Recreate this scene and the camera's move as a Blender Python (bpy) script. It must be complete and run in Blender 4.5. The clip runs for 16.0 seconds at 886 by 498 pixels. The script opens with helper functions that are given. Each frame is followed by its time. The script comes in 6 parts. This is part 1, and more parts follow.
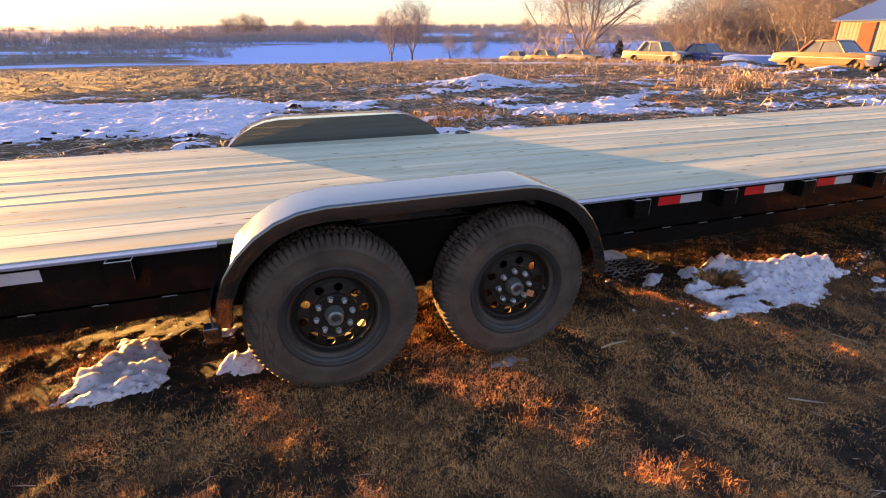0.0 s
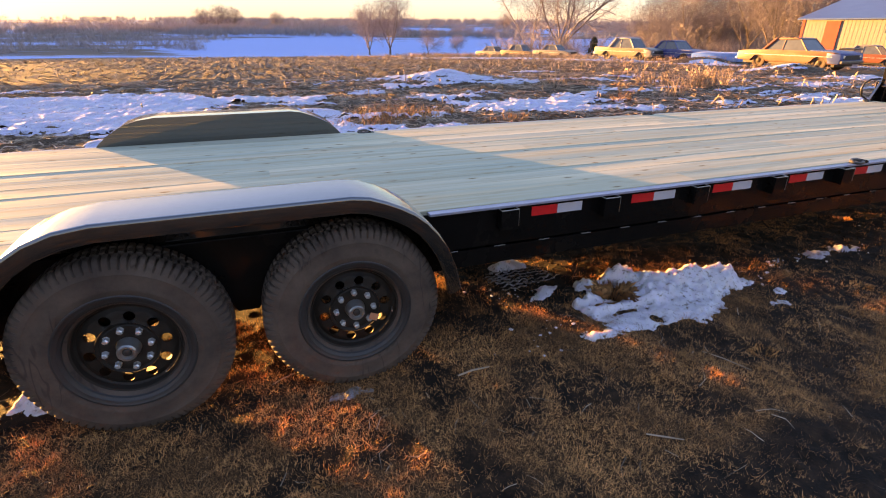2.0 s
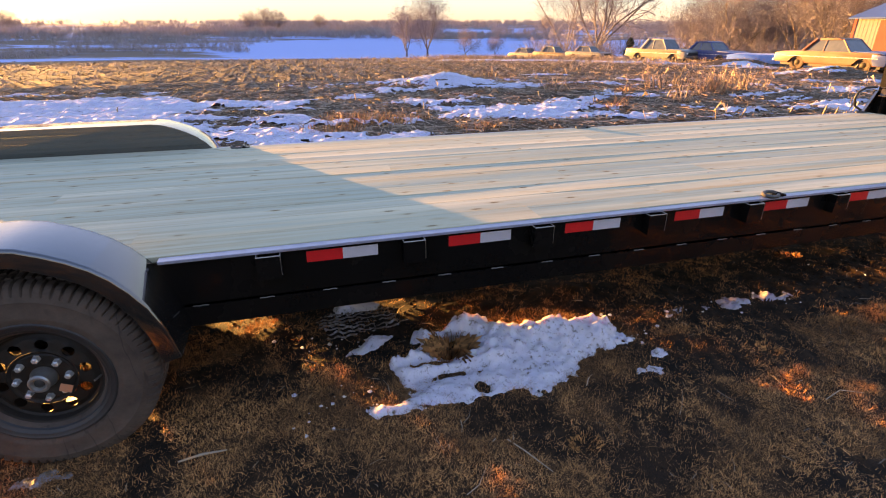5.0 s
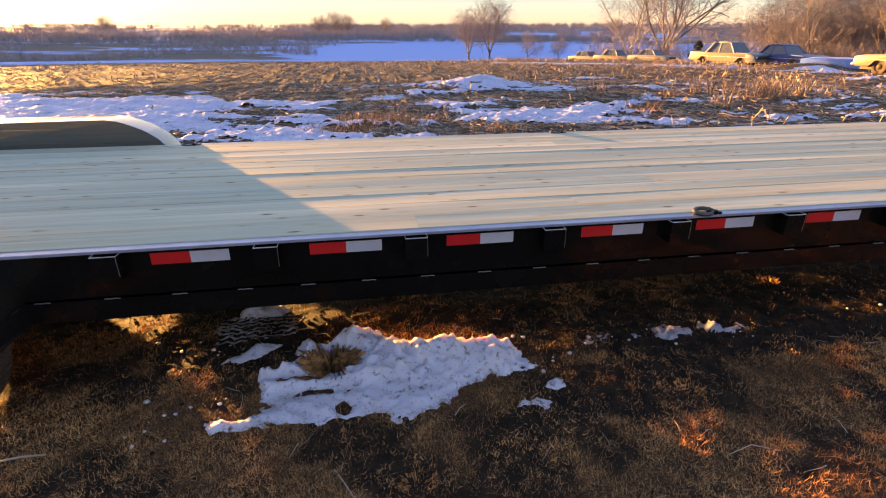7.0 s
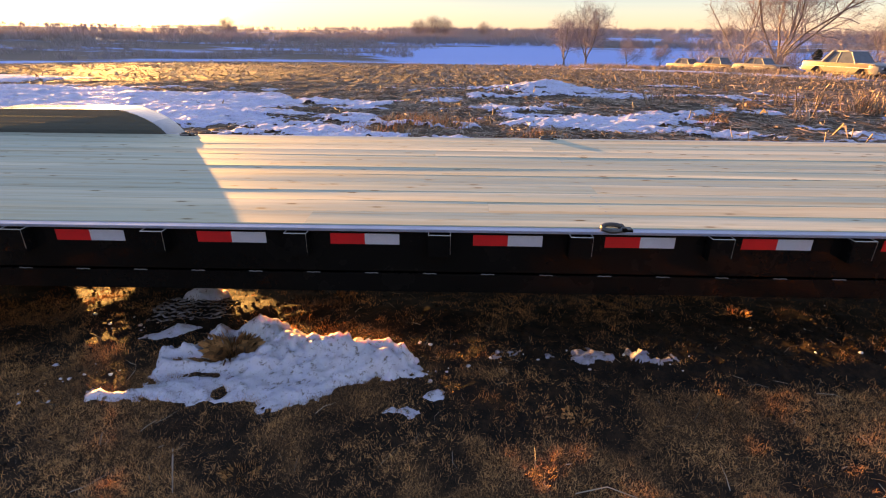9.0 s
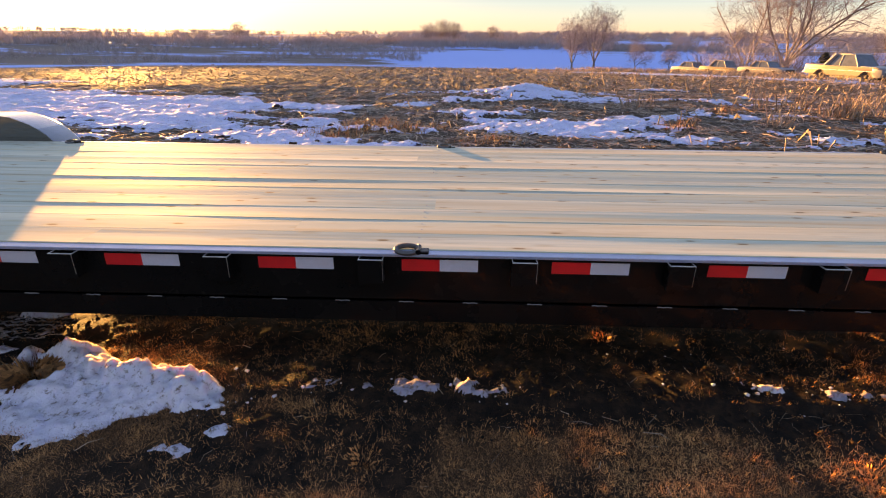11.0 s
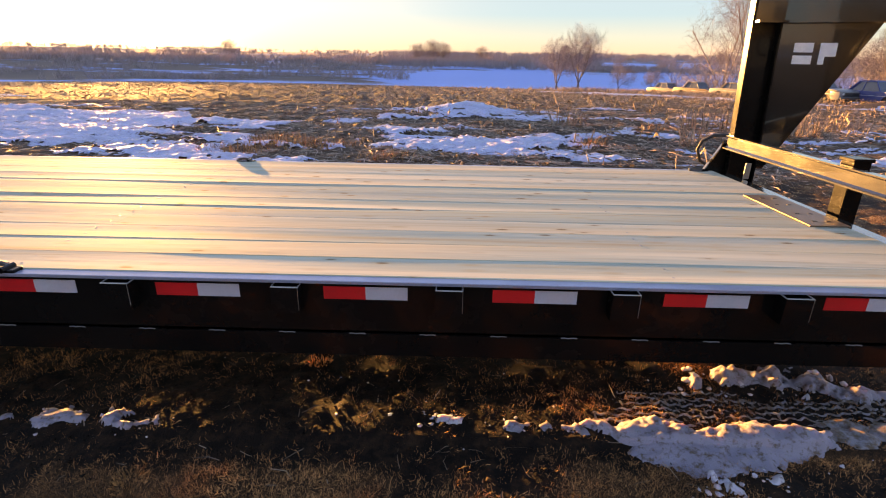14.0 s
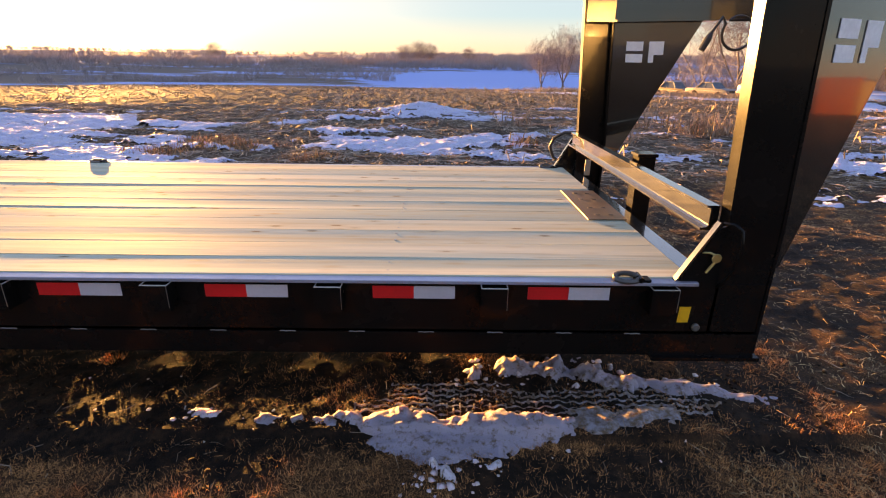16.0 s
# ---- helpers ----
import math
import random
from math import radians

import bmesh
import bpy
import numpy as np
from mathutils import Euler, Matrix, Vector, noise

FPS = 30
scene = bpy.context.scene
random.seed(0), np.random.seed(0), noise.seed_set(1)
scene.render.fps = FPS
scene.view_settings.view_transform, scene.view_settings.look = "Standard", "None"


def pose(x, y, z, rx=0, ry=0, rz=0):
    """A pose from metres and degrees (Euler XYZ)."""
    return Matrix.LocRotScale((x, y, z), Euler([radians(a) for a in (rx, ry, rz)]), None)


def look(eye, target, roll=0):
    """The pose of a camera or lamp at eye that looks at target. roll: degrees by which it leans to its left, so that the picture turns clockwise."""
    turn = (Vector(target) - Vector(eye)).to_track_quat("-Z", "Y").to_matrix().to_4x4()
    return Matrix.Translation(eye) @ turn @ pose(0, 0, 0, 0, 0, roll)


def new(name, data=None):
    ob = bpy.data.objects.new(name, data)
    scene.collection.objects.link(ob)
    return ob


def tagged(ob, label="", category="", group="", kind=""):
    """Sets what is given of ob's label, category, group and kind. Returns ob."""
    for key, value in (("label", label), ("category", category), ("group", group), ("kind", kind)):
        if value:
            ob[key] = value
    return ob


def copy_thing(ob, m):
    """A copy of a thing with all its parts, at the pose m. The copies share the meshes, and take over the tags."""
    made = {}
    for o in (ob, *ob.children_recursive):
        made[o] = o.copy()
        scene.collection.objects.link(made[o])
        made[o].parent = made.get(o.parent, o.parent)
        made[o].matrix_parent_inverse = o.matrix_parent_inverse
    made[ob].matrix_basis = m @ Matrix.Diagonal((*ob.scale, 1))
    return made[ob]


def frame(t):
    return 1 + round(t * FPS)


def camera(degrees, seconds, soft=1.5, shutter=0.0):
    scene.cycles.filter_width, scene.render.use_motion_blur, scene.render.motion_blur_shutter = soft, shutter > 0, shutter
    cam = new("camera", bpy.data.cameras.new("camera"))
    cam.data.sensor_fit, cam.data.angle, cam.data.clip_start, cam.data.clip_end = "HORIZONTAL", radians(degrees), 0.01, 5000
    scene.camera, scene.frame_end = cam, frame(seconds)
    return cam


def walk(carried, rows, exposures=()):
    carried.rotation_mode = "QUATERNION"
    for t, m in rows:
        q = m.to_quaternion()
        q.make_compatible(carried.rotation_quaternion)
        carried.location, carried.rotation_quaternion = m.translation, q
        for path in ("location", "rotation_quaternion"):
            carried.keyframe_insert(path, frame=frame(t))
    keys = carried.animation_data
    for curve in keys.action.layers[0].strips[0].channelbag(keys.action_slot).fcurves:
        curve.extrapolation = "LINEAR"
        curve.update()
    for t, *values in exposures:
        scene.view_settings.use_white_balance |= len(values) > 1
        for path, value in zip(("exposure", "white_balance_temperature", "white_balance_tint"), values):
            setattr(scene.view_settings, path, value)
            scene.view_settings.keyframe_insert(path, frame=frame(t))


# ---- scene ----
cam = camera(82.1, 16.0, soft=1.1)
PATH = [
    (0, (-2.017, -2.238, 1.526), (-1.443, -0.487, 0.749), -0.3),
    (0.5, (-1.812, -2.137, 1.512), (-1.205, -0.4, 0.729), -0.4),
    (1, (-1.652, -2.056, 1.502), (-1.005, -0.331, 0.724), -0.1),
    (1.5, (-1.473, -2.088, 1.507), (-0.805, -0.374, 0.724), 0.1),
    (2, (-1.295, -2.17, 1.509), (-0.654, -0.45, 0.715), 0.3),
    (2.5, (-1.193, -2.123, 1.489), (-0.637, -0.376, 0.69), 1.0),
    (3, (-1.016, -1.999, 1.496), (-0.502, -0.237, 0.702), 1.1),
    (3.5, (-0.774, -1.991, 1.478), (-0.279, -0.218, 0.695), 0.7),
    (4, (-0.484, -2.094, 1.484), (0.002, -0.319, 0.699), 0.2),
    (4.5, (-0.265, -2.099, 1.487), (0.245, -0.331, 0.702), 0.1),
    (5, (0.011, -2.051, 1.53), (0.52, -0.285, 0.74), 0.0),
    (5.2, (0.093, -2.051, 1.52), (0.6, -0.284, 0.731), -0.3),
    (7.5, (1.049, -2.058, 1.484), (1.29, -0.228, 0.714), 0.8),
    (8, (1.231, -2.118, 1.474), (1.396, -0.276, 0.713), 1.4),
    (8.2, (1.338, -2.142, 1.471), (1.435, -0.299, 0.7), 1.0),
    (10.3, (2.353, -1.954, 1.473), (2.293, -0.106, 0.712), 0.5),
    (10.5, (2.457, -1.953, 1.479), (2.394, -0.105, 0.717), 0.5),
    (11, (2.646, -1.854, 1.478), (2.591, -0.004, 0.721), 0.5),
    (11.5, (2.808, -1.79, 1.468), (2.761, 0.072, 0.741), 0.6),
    (12, (3.053, -1.857, 1.485), (3.015, 0.011, 0.772), 0.7),
    (12.5, (3.35, -1.894, 1.472), (3.295, -0.022, 0.771), 0.7),
    (13, (3.584, -1.791, 1.448), (3.509, 0.084, 0.755), 0.6),
    (13.5, (3.8, -1.687, 1.453), (3.731, 0.186, 0.756), 0.7),
    (14, (4.08, -1.67, 1.443), (4.062, 0.206, 0.749), 1.1),
    (14.5, (4.37, -1.676, 1.436), (4.361, 0.201, 0.745), 0.8),
    (15, (4.669, -1.632, 1.421), (4.675, 0.246, 0.734), 0.8),
    (15.5, (4.893, -1.653, 1.453), (4.914, 0.224, 0.764), 0.9),
    (16, (5.104, -1.716, 1.449), (5.124, 0.161, 0.76), 0.8),
]
walk(cam, [(t, look(eye, target, roll)) for t, eye, target, roll in PATH], exposures=[(0, 0.97, 11500, 38), (5.2, 0.97, 11500, 38), (7.4, 0.72, 11500, 38), (10.3, 0.68, 11500, 38), (16, 0.68, 11500, 38)])

# ---- light ----
SUN_AZ, SUN_EL = radians(-33.0), radians(2.0)   # azimuth from +y towards +x
SUN_DIR = Vector((math.sin(SUN_AZ) * math.cos(SUN_EL), math.cos(SUN_AZ) * math.cos(SUN_EL), math.sin(SUN_EL)))
world = bpy.data.worlds.new("world")
scene.world = world
world.use_nodes = True
wn = world.node_tree
wn.nodes.clear()
sky = wn.nodes.new("ShaderNodeTexSky")
sky.sky_type, sky.sun_disc = "NISHITA", False
sky.sun_elevation, sky.sun_rotation = SUN_EL, SUN_AZ
sky.altitude, sky.air_density, sky.dust_density, sky.ozone_density = 300, 0.75, 0.3, 2.0
wbg = wn.nodes.new("ShaderNodeBackground")
wbg.inputs["Strength"].default_value = 1.0
wout = wn.nodes.new("ShaderNodeOutputWorld")
wn.links.new(wbg.outputs[0], wout.inputs[0])


def sky_math(op, a, b, clamp=False):
    n = wn.nodes.new("ShaderNodeMath")
    n.operation, n.use_clamp = op, clamp
    for sock, v in zip(n.inputs, (a, b)):
        if isinstance(v, (int, float)):
            sock.default_value = v
        else:
            wn.links.new(v, sock)
    return n.outputs[0]


def sky_mix(fac, a, b, kind="MIX"):
    n = wn.nodes.new("ShaderNodeMix")
    n.data_type, n.blend_type = "RGBA", kind
    for sock, v in ((n.inputs[0], fac), (n.inputs[6], a), (n.inputs[7], b)):
        if isinstance(v, (int, float)):
            sock.default_value = v
        elif isinstance(v, tuple):
            sock.default_value = (*v, 1)
        else:
            wn.links.new(v, sock)
    return n.outputs[2]


# A clear winter evening: cream at the horizon, turquoise above it, blue overhead, and a wide warm aureole round the sun.
way = wn.nodes.new("ShaderNodeTexCoord").outputs["Generated"]
split = wn.nodes.new("ShaderNodeSeparateXYZ")
wn.links.new(way, split.inputs[0])
low = wn.nodes.new("ShaderNodeValToRGB")
while len(low.color_ramp.elements) < 7:
    low.color_ramp.elements.new(0.5)
for e, (p, c) in zip(low.color_ramp.elements, ((0.0, (0.62, 0.55, 0.44)), (0.03, (0.58, 0.61, 0.52)), (0.06, (0.42, 0.63, 0.64)), (0.11, (0.26, 0.56, 0.76)), (0.35, (0.24, 0.47, 0.80)), (0.6, (0.21, 0.40, 0.74)), (1.0, (0.17, 0.33, 0.64)))):
    e.position, e.color = p, (*c, 1)
wn.links.new(sky_math("MULTIPLY", split.outputs[2], 1.4, True), low.inputs[0])
high = sky_mix(1.0, sky.outputs[0], (0.70, 0.95, 1.22), "MULTIPLY")
base = sky_mix(sky_math("MULTIPLY", sky_math("SUBTRACT", split.outputs[2], 0.25), 2.0, True), low.outputs[0], high)
dot = wn.nodes.new("ShaderNodeVectorMath")
dot.operation = "DOT_PRODUCT"
dot.inputs[1].default_value = SUN_DIR
wn.links.new(way, dot.inputs[0])
facing = sky_math("MAXIMUM", dot.outputs["Value"], 0.0)
wide = sky_mix(sky_math("POWER", facing, 15.0), (0, 0, 0), (0.85, 0.68, 0.36))
tight = sky_mix(sky_math("POWER", facing, 110.0), (0, 0, 0), (2.6, 2.1, 1.2))
wn.links.new(sky_mix(1.0, sky_mix(1.0, base, wide, "ADD"), tight, "ADD"), wbg.inputs[0])
sun = new("sun", bpy.data.lights.new("sun", "SUN"))
sun.data.energy, sun.data.angle, sun.data.color = 21.0, radians(0.6), (1.0, 0.66, 0.24)
sun.matrix_world = look((0, 0, 30), Vector((0, 0, 30)) - SUN_DIR)

# ---- materials ----
def nodes_of(name):
    m = bpy.data.materials.new(name)
    m.use_nodes = True
    return m, m.node_tree, m.node_tree.nodes["Principled BSDF"]


def link(nt, a, b):
    nt.links.new(a, b)


def coords(nt, scale, space="Object", rot=(0, 0, 0)):
    tc = nt.nodes.new("ShaderNodeTexCoord")
    mp = nt.nodes.new("ShaderNodeMapping")
    mp.inputs["Scale"].default_value = scale if isinstance(scale, tuple) else (scale,) * 3
    mp.inputs["Rotation"].default_value = rot
    if space == "World":
        geo = nt.nodes.new("ShaderNodeNewGeometry")
        link(nt, geo.outputs["Position"], mp.inputs[0])
    else:
        link(nt, tc.outputs[space], mp.inputs[0])
    return mp.outputs[0]


def noise_tex(nt, vec, scale=1.0, detail=6.0, rough=0.6, dist=0.0):
    n = nt.nodes.new("ShaderNodeTexNoise")
    n.inputs["Scale"].default_value, n.inputs["Detail"].default_value = scale, detail
    n.inputs["Roughness"].default_value, n.inputs["Distortion"].default_value = rough, dist
    link(nt, vec, n.inputs["Vector"])
    return n.outputs["Fac"]


def ramp(nt, fac, *stops):
    r = nt.nodes.new("ShaderNodeValToRGB")
    el = r.color_ramp.elements
    while len(el) < len(stops):
        el.new(0.5)
    for e, (p, c) in zip(el, stops):
        e.position, e.color = p, (*c, 1) if len(c) == 3 else c
    link(nt, fac, r.inputs[0])
    return r.outputs[0]


def mix(nt, fac, a, b, kind="MIX"):
    m = nt.nodes.new("ShaderNodeMix")
    m.data_type, m.blend_type = "RGBA", kind
    for sock, v in ((m.inputs[0], fac), (m.inputs[6], a), (m.inputs[7], b)):
        if isinstance(v, (int, float)):
            sock.default_value = v
        elif isinstance(v, tuple):
            sock.default_value = (*v, 1) if len(v) == 3 else v
        else:
            link(nt, v, sock)
    return m.outputs[2]


def bump(nt, bsdf, height, strength=0.4, distance=0.01):
    b = nt.nodes.new("ShaderNodeBump")
    b.inputs["Strength"].default_value, b.inputs["Distance"].default_value = strength, distance
    link(nt, height, b.inputs["Height"])
    link(nt, b.outputs[0], bsdf.inputs["Normal"])


def surface(name, c1, c2, scale=4.0, rough=0.6, metal=0.0, fine=60.0, bumped=0.15, vary="", spread=0.35, coat=0.0, space="World"):
    """Two colours mixed at a large and a fine scale, with fine relief. vary: 'object' or 'island' adds a shade per piece."""
    m, nt, b = nodes_of(name)
    v = coords(nt, 1.0, space)
    big, small = noise_tex(nt, v, scale, 5, 0.6), noise_tex(nt, v, fine, 4, 0.7)
    col = mix(nt, ramp(nt, big, (0.3, (0, 0, 0)), (0.7, (1, 1, 1))), c1, c2)
    col = mix(nt, 0.35, col, mix(nt, small, (0.45, 0.45, 0.45), (1.3, 1.3, 1.3)), "MULTIPLY")
    if vary:
        node = nt.nodes.new("ShaderNodeObjectInfo" if vary == "object" else "ShaderNodeNewGeometry")
        rnd = node.outputs["Random" if vary == "object" else "Random Per Island"]
        lo, hi = 1 - spread, 1 + spread
        col = mix(nt, 1.0, col, ramp(nt, rnd, (0, (lo, lo, lo)), (1, (hi, hi, hi))), "MULTIPLY")
    link(nt, col, b.inputs["Base Color"])
    b.inputs["Metallic"].default_value = metal
    rr = nt.nodes.new("ShaderNodeMapRange")
    rr.inputs[3].default_value, rr.inputs[4].default_value = max(0.03, rough - 0.12), min(1, rough + 0.12)
    link(nt, big, rr.inputs[0])
    link(nt, rr.outputs[0], b.inputs["Roughness"])
    if coat:
        b.inputs["Coat Weight"].default_value, b.inputs["Coat Roughness"].default_value = coat, 0.05
    if bumped:
        bump(nt, b, small, bumped, 0.004)
    return m


BLACK = surface("black_paint", (0.005, 0.0045, 0.0042), (0.008, 0.007, 0.0065), 3, 0.26, 0, 90, 0.03, coat=0.14)
FENDER_PAINT = surface("fender_paint", (0.006, 0.0055, 0.005), (0.009, 0.008, 0.0075), 3, 0.22, 0, 90, 0.03, coat=1.0)
FENDER_PAINT.node_tree.nodes["Principled BSDF"].inputs["Coat IOR"].default_value = 2.1
RIM = surface("black_rim", (0.010, 0.0075, 0.006), (0.026, 0.018, 0.013), 8, 0.6, 0, 120, 0.06, space="Object")
RIM.node_tree.nodes["Principled BSDF"].inputs["Specular IOR Level"].default_value = 0.25
STEEL = surface("bare_steel", (0.45, 0.44, 0.42), (0.3, 0.29, 0.27), 9, 0.4, 0.85, 80, 0.1)
CHROME = surface("chrome", (0.78, 0.77, 0.75), (0.66, 0.65, 0.63), 5, 0.28, 0.7, 60, 0.0)
RED_TAPE = surface("red_tape", (0.88, 0.02, 0.022), (0.74, 0.016, 0.016), 6, 0.35, 0, 200, 0.1)
WHITE_TAPE = surface("white_tape", (0.55, 0.52, 0.56), (0.48, 0.45, 0.48), 6, 0.35, 0, 200, 0.1)
YELLOW = surface("yellow_label", (0.95, 0.48, 0.02), (0.85, 0.40, 0.015), 9, 0.5, 0, 100, 0.0)
BRASS = surface("brass_tag", (0.7, 0.5, 0.2), (0.6, 0.4, 0.15), 9, 0.35, 0.8, 100, 0.0)
CABLE = surface("black_cable", (0.015, 0.015, 0.015), (0.03, 0.03, 0.03), 9, 0.5, 0, 100, 0.0)
BLACK.node_tree.nodes["Principled BSDF"].inputs["Specular IOR Level"].default_value = 0.1
BLADE = surface("dry_grass_blades", (0.86, 0.34, 0.115), (0.13, 0.046, 0.0135), 2.2, 0.75, 0, 30, 0, "island", 0.7)
STALK = surface("corn_stalks", (0.47, 0.32, 0.22), (0.24, 0.155, 0.105), 1.5, 0.7, 0, 30, 0, "island", 0.6)
VERGE = surface("verge_grass", (0.62, 0.37, 0.17), (0.26, 0.14, 0.06), 2.2, 0.8, 0, 30, 0, "island", 0.6)
WEED = surface("dead_weeds", (0.55, 0.27, 0.11), (0.30, 0.14, 0.06), 3, 0.8, 0, 30, 0, "island", 0.6)
BARK = surface("bark", (0.13, 0.105, 0.09), (0.2, 0.15, 0.12), 1.2, 0.9, 0, 25, 0.3)
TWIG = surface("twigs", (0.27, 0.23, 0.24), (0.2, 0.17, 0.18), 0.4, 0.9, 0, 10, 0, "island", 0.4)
# Paled well beyond the near twigs: distant haze is put into the colour.
HAZED_TWIG = surface("hazed_far_twigs", (0.44, 0.35, 0.34), (0.33, 0.26, 0.25), 0.02, 0.95, 0, 1, 0, "island", 0.35)
PINE = surface("evergreen", (0.03, 0.045, 0.025), (0.05, 0.06, 0.03), 1.5, 0.9, 0, 10, 0, "island", 0.4)
GLASS_DARK = surface("car_glass", (0.07, 0.08, 0.09), (0.1, 0.11, 0.12), 3, 0.08, 0, 60, 0.0)


def wood_material():
    """Pressure-treated pine: pale straw to green, streaks along x, knots."""
    m, nt, b = nodes_of("treated_pine")
    info = nt.nodes.new("ShaderNodeObjectInfo")
    geo = nt.nodes.new("ShaderNodeNewGeometry")
    shift = nt.nodes.new("ShaderNodeVectorMath")
    shift.operation = "MULTIPLY_ADD"
    shift.inputs[1].default_value = (1, 1, 1)
    comb = nt.nodes.new("ShaderNodeCombineXYZ")
    mul = nt.nodes.new("ShaderNodeMath")
    mul.operation = "MULTIPLY"
    mul.inputs[1].default_value = 53.0
    link(nt, info.outputs["Random"], mul.inputs[0])
    link(nt, mul.outputs[0], comb.inputs[0])
    link(nt, mul.outputs[0], comb.inputs[2])
    link(nt, geo.outputs["Position"], shift.inputs[0])
    link(nt, comb.outputs[0], shift.inputs[2])

    def along(sx, sy):
        mp = nt.nodes.new("ShaderNodeMapping")
        mp.inputs["Scale"].default_value = (sx, sy, 1)
        link(nt, shift.outputs[0], mp.inputs[0])
        return mp.outputs[0]

    grain = noise_tex(nt, along(0.7, 20), 1.0, 4, 0.6, 0.8)
    broad = noise_tex(nt, along(0.35, 3.2), 1.0, 3, 0.5, 0.4)
    fine = noise_tex(nt, along(6, 240), 1.0, 3, 0.6)
    tone = ramp(nt, info.outputs["Random"], (0.0, (0.64, 0.55, 0.37)), (0.2, (0.37, 0.42, 0.34)), (0.4, (0.69, 0.60, 0.41)), (0.6, (0.43, 0.47, 0.36)), (0.8, (0.60, 0.51, 0.34)), (1.0, (0.67, 0.60, 0.44)))
    bands, veins = noise_tex(nt, along(0.22, 7), 1.0, 3, 0.55, 0.5), noise_tex(nt, along(0.9, 30), 1.0, 4, 0.6, 1.2)
    col = mix(nt, ramp(nt, broad, (0.35, (0, 0, 0)), (0.65, (1, 1, 1))), tone, (0.37, 0.44, 0.35))
    col = mix(nt, ramp(nt, bands, (0.54, (0, 0, 0)), (0.7, (0.6, 0.6, 0.6))), col, (0.48, 0.36, 0.21))
    col = mix(nt, ramp(nt, bands, (0.33, (0.8, 0.8, 0.8)), (0.45, (0, 0, 0))), col, (0.74, 0.66, 0.47))
    col = mix(nt, ramp(nt, grain, (0.5, (0, 0, 0)), (0.8, (0.6, 0.6, 0.6))), col, (0.36, 0.25, 0.13))
    col = mix(nt, ramp(nt, veins, (0.6, (0, 0, 0)), (0.76, (0.4, 0.4, 0.4))), col, (0.29, 0.21, 0.12))
    col = mix(nt, 0.3, col, mix(nt, fine, (0.55, 0.55, 0.55), (1.3, 1.3, 1.3)), "MULTIPLY")
    knot = nt.nodes.new("ShaderNodeTexVoronoi")
    knot.inputs["Scale"].default_value = 1.0
    link(nt, along(4.6, 15.0), knot.inputs["Vector"])
    some = ramp(nt, noise_tex(nt, along(1.3, 4.0), 1.0, 2, 0.5), (0.44, (0, 0, 0)), (0.47, (1, 1, 1)))
    col = mix(nt, mix(nt, some, (0, 0, 0), ramp(nt, knot.outputs["Distance"], (0.08, (1, 1, 1)), (0.14, (0, 0, 0)))), col, (0.07, 0.04, 0.022))
    col = mix(nt, ramp(nt, knot.outputs["Distance"], (0.06, (0.45, 0.45, 0.45)), (0.3, (0, 0, 0))), col, (0.40, 0.28, 0.14))
    link(nt, col, b.inputs["Base Color"])
    b.inputs["Roughness"].default_value = 0.8
    b.inputs["Specular IOR Level"].default_value = 0.15
    bump(nt, b, grain, 0.25, 0.003)
    return m


WOOD = wood_material()


def rubber_material():
    """Dusty sidewall rubber with dried dark runs and pale dust."""
    m, nt, b = nodes_of("tyre_rubber")
    v = coords(nt, 1.0, "World")
    dust, fine = noise_tex(nt, v, 6, 5, 0.65), noise_tex(nt, v, 110, 4, 0.7)
    col = mix(nt, ramp(nt, dust, (0.3, (0, 0, 0)), (0.7, (1, 1, 1))), (0.05, 0.034, 0.027), (0.115, 0.077, 0.058))
    runs = noise_tex(nt, coords(nt, (6.5, 3.0, 1.5), "World"), 1.0, 3, 0.6, 0.7)
    some = ramp(nt, noise_tex(nt, v, 2.6, 2, 0.5), (0.52, (0, 0, 0)), (0.57, (1, 1, 1)))
    line = ramp(nt, runs, (0.485, (0, 0, 0)), (0.496, (1, 1, 1)), (0.504, (1, 1, 1)), (0.515, (0, 0, 0)))
    col = mix(nt, mix(nt, some, (0, 0, 0), mix(nt, 0.5, line, (0, 0, 0))), col, (0.014, 0.010, 0.008))
    col = mix(nt, 0.4, col, mix(nt, fine, (0.45, 0.45, 0.45), (1.4, 1.4, 1.4)), "MULTIPLY")
    link(nt, col, b.inputs["Base Color"])
    b.inputs["Roughness"].default_value = 0.8
    b.inputs["Specular IOR Level"].default_value = 0.3
    bump(nt, b, fine, 0.2, 0.004)
    return m


GLOSS_BLACK = surface("gloss_black", (0.006, 0.0055, 0.005), (0.009, 0.008, 0.0075), 3, 0.2, 0, 90, 0.02, coat=1.0)
RUBBER = rubber_material()


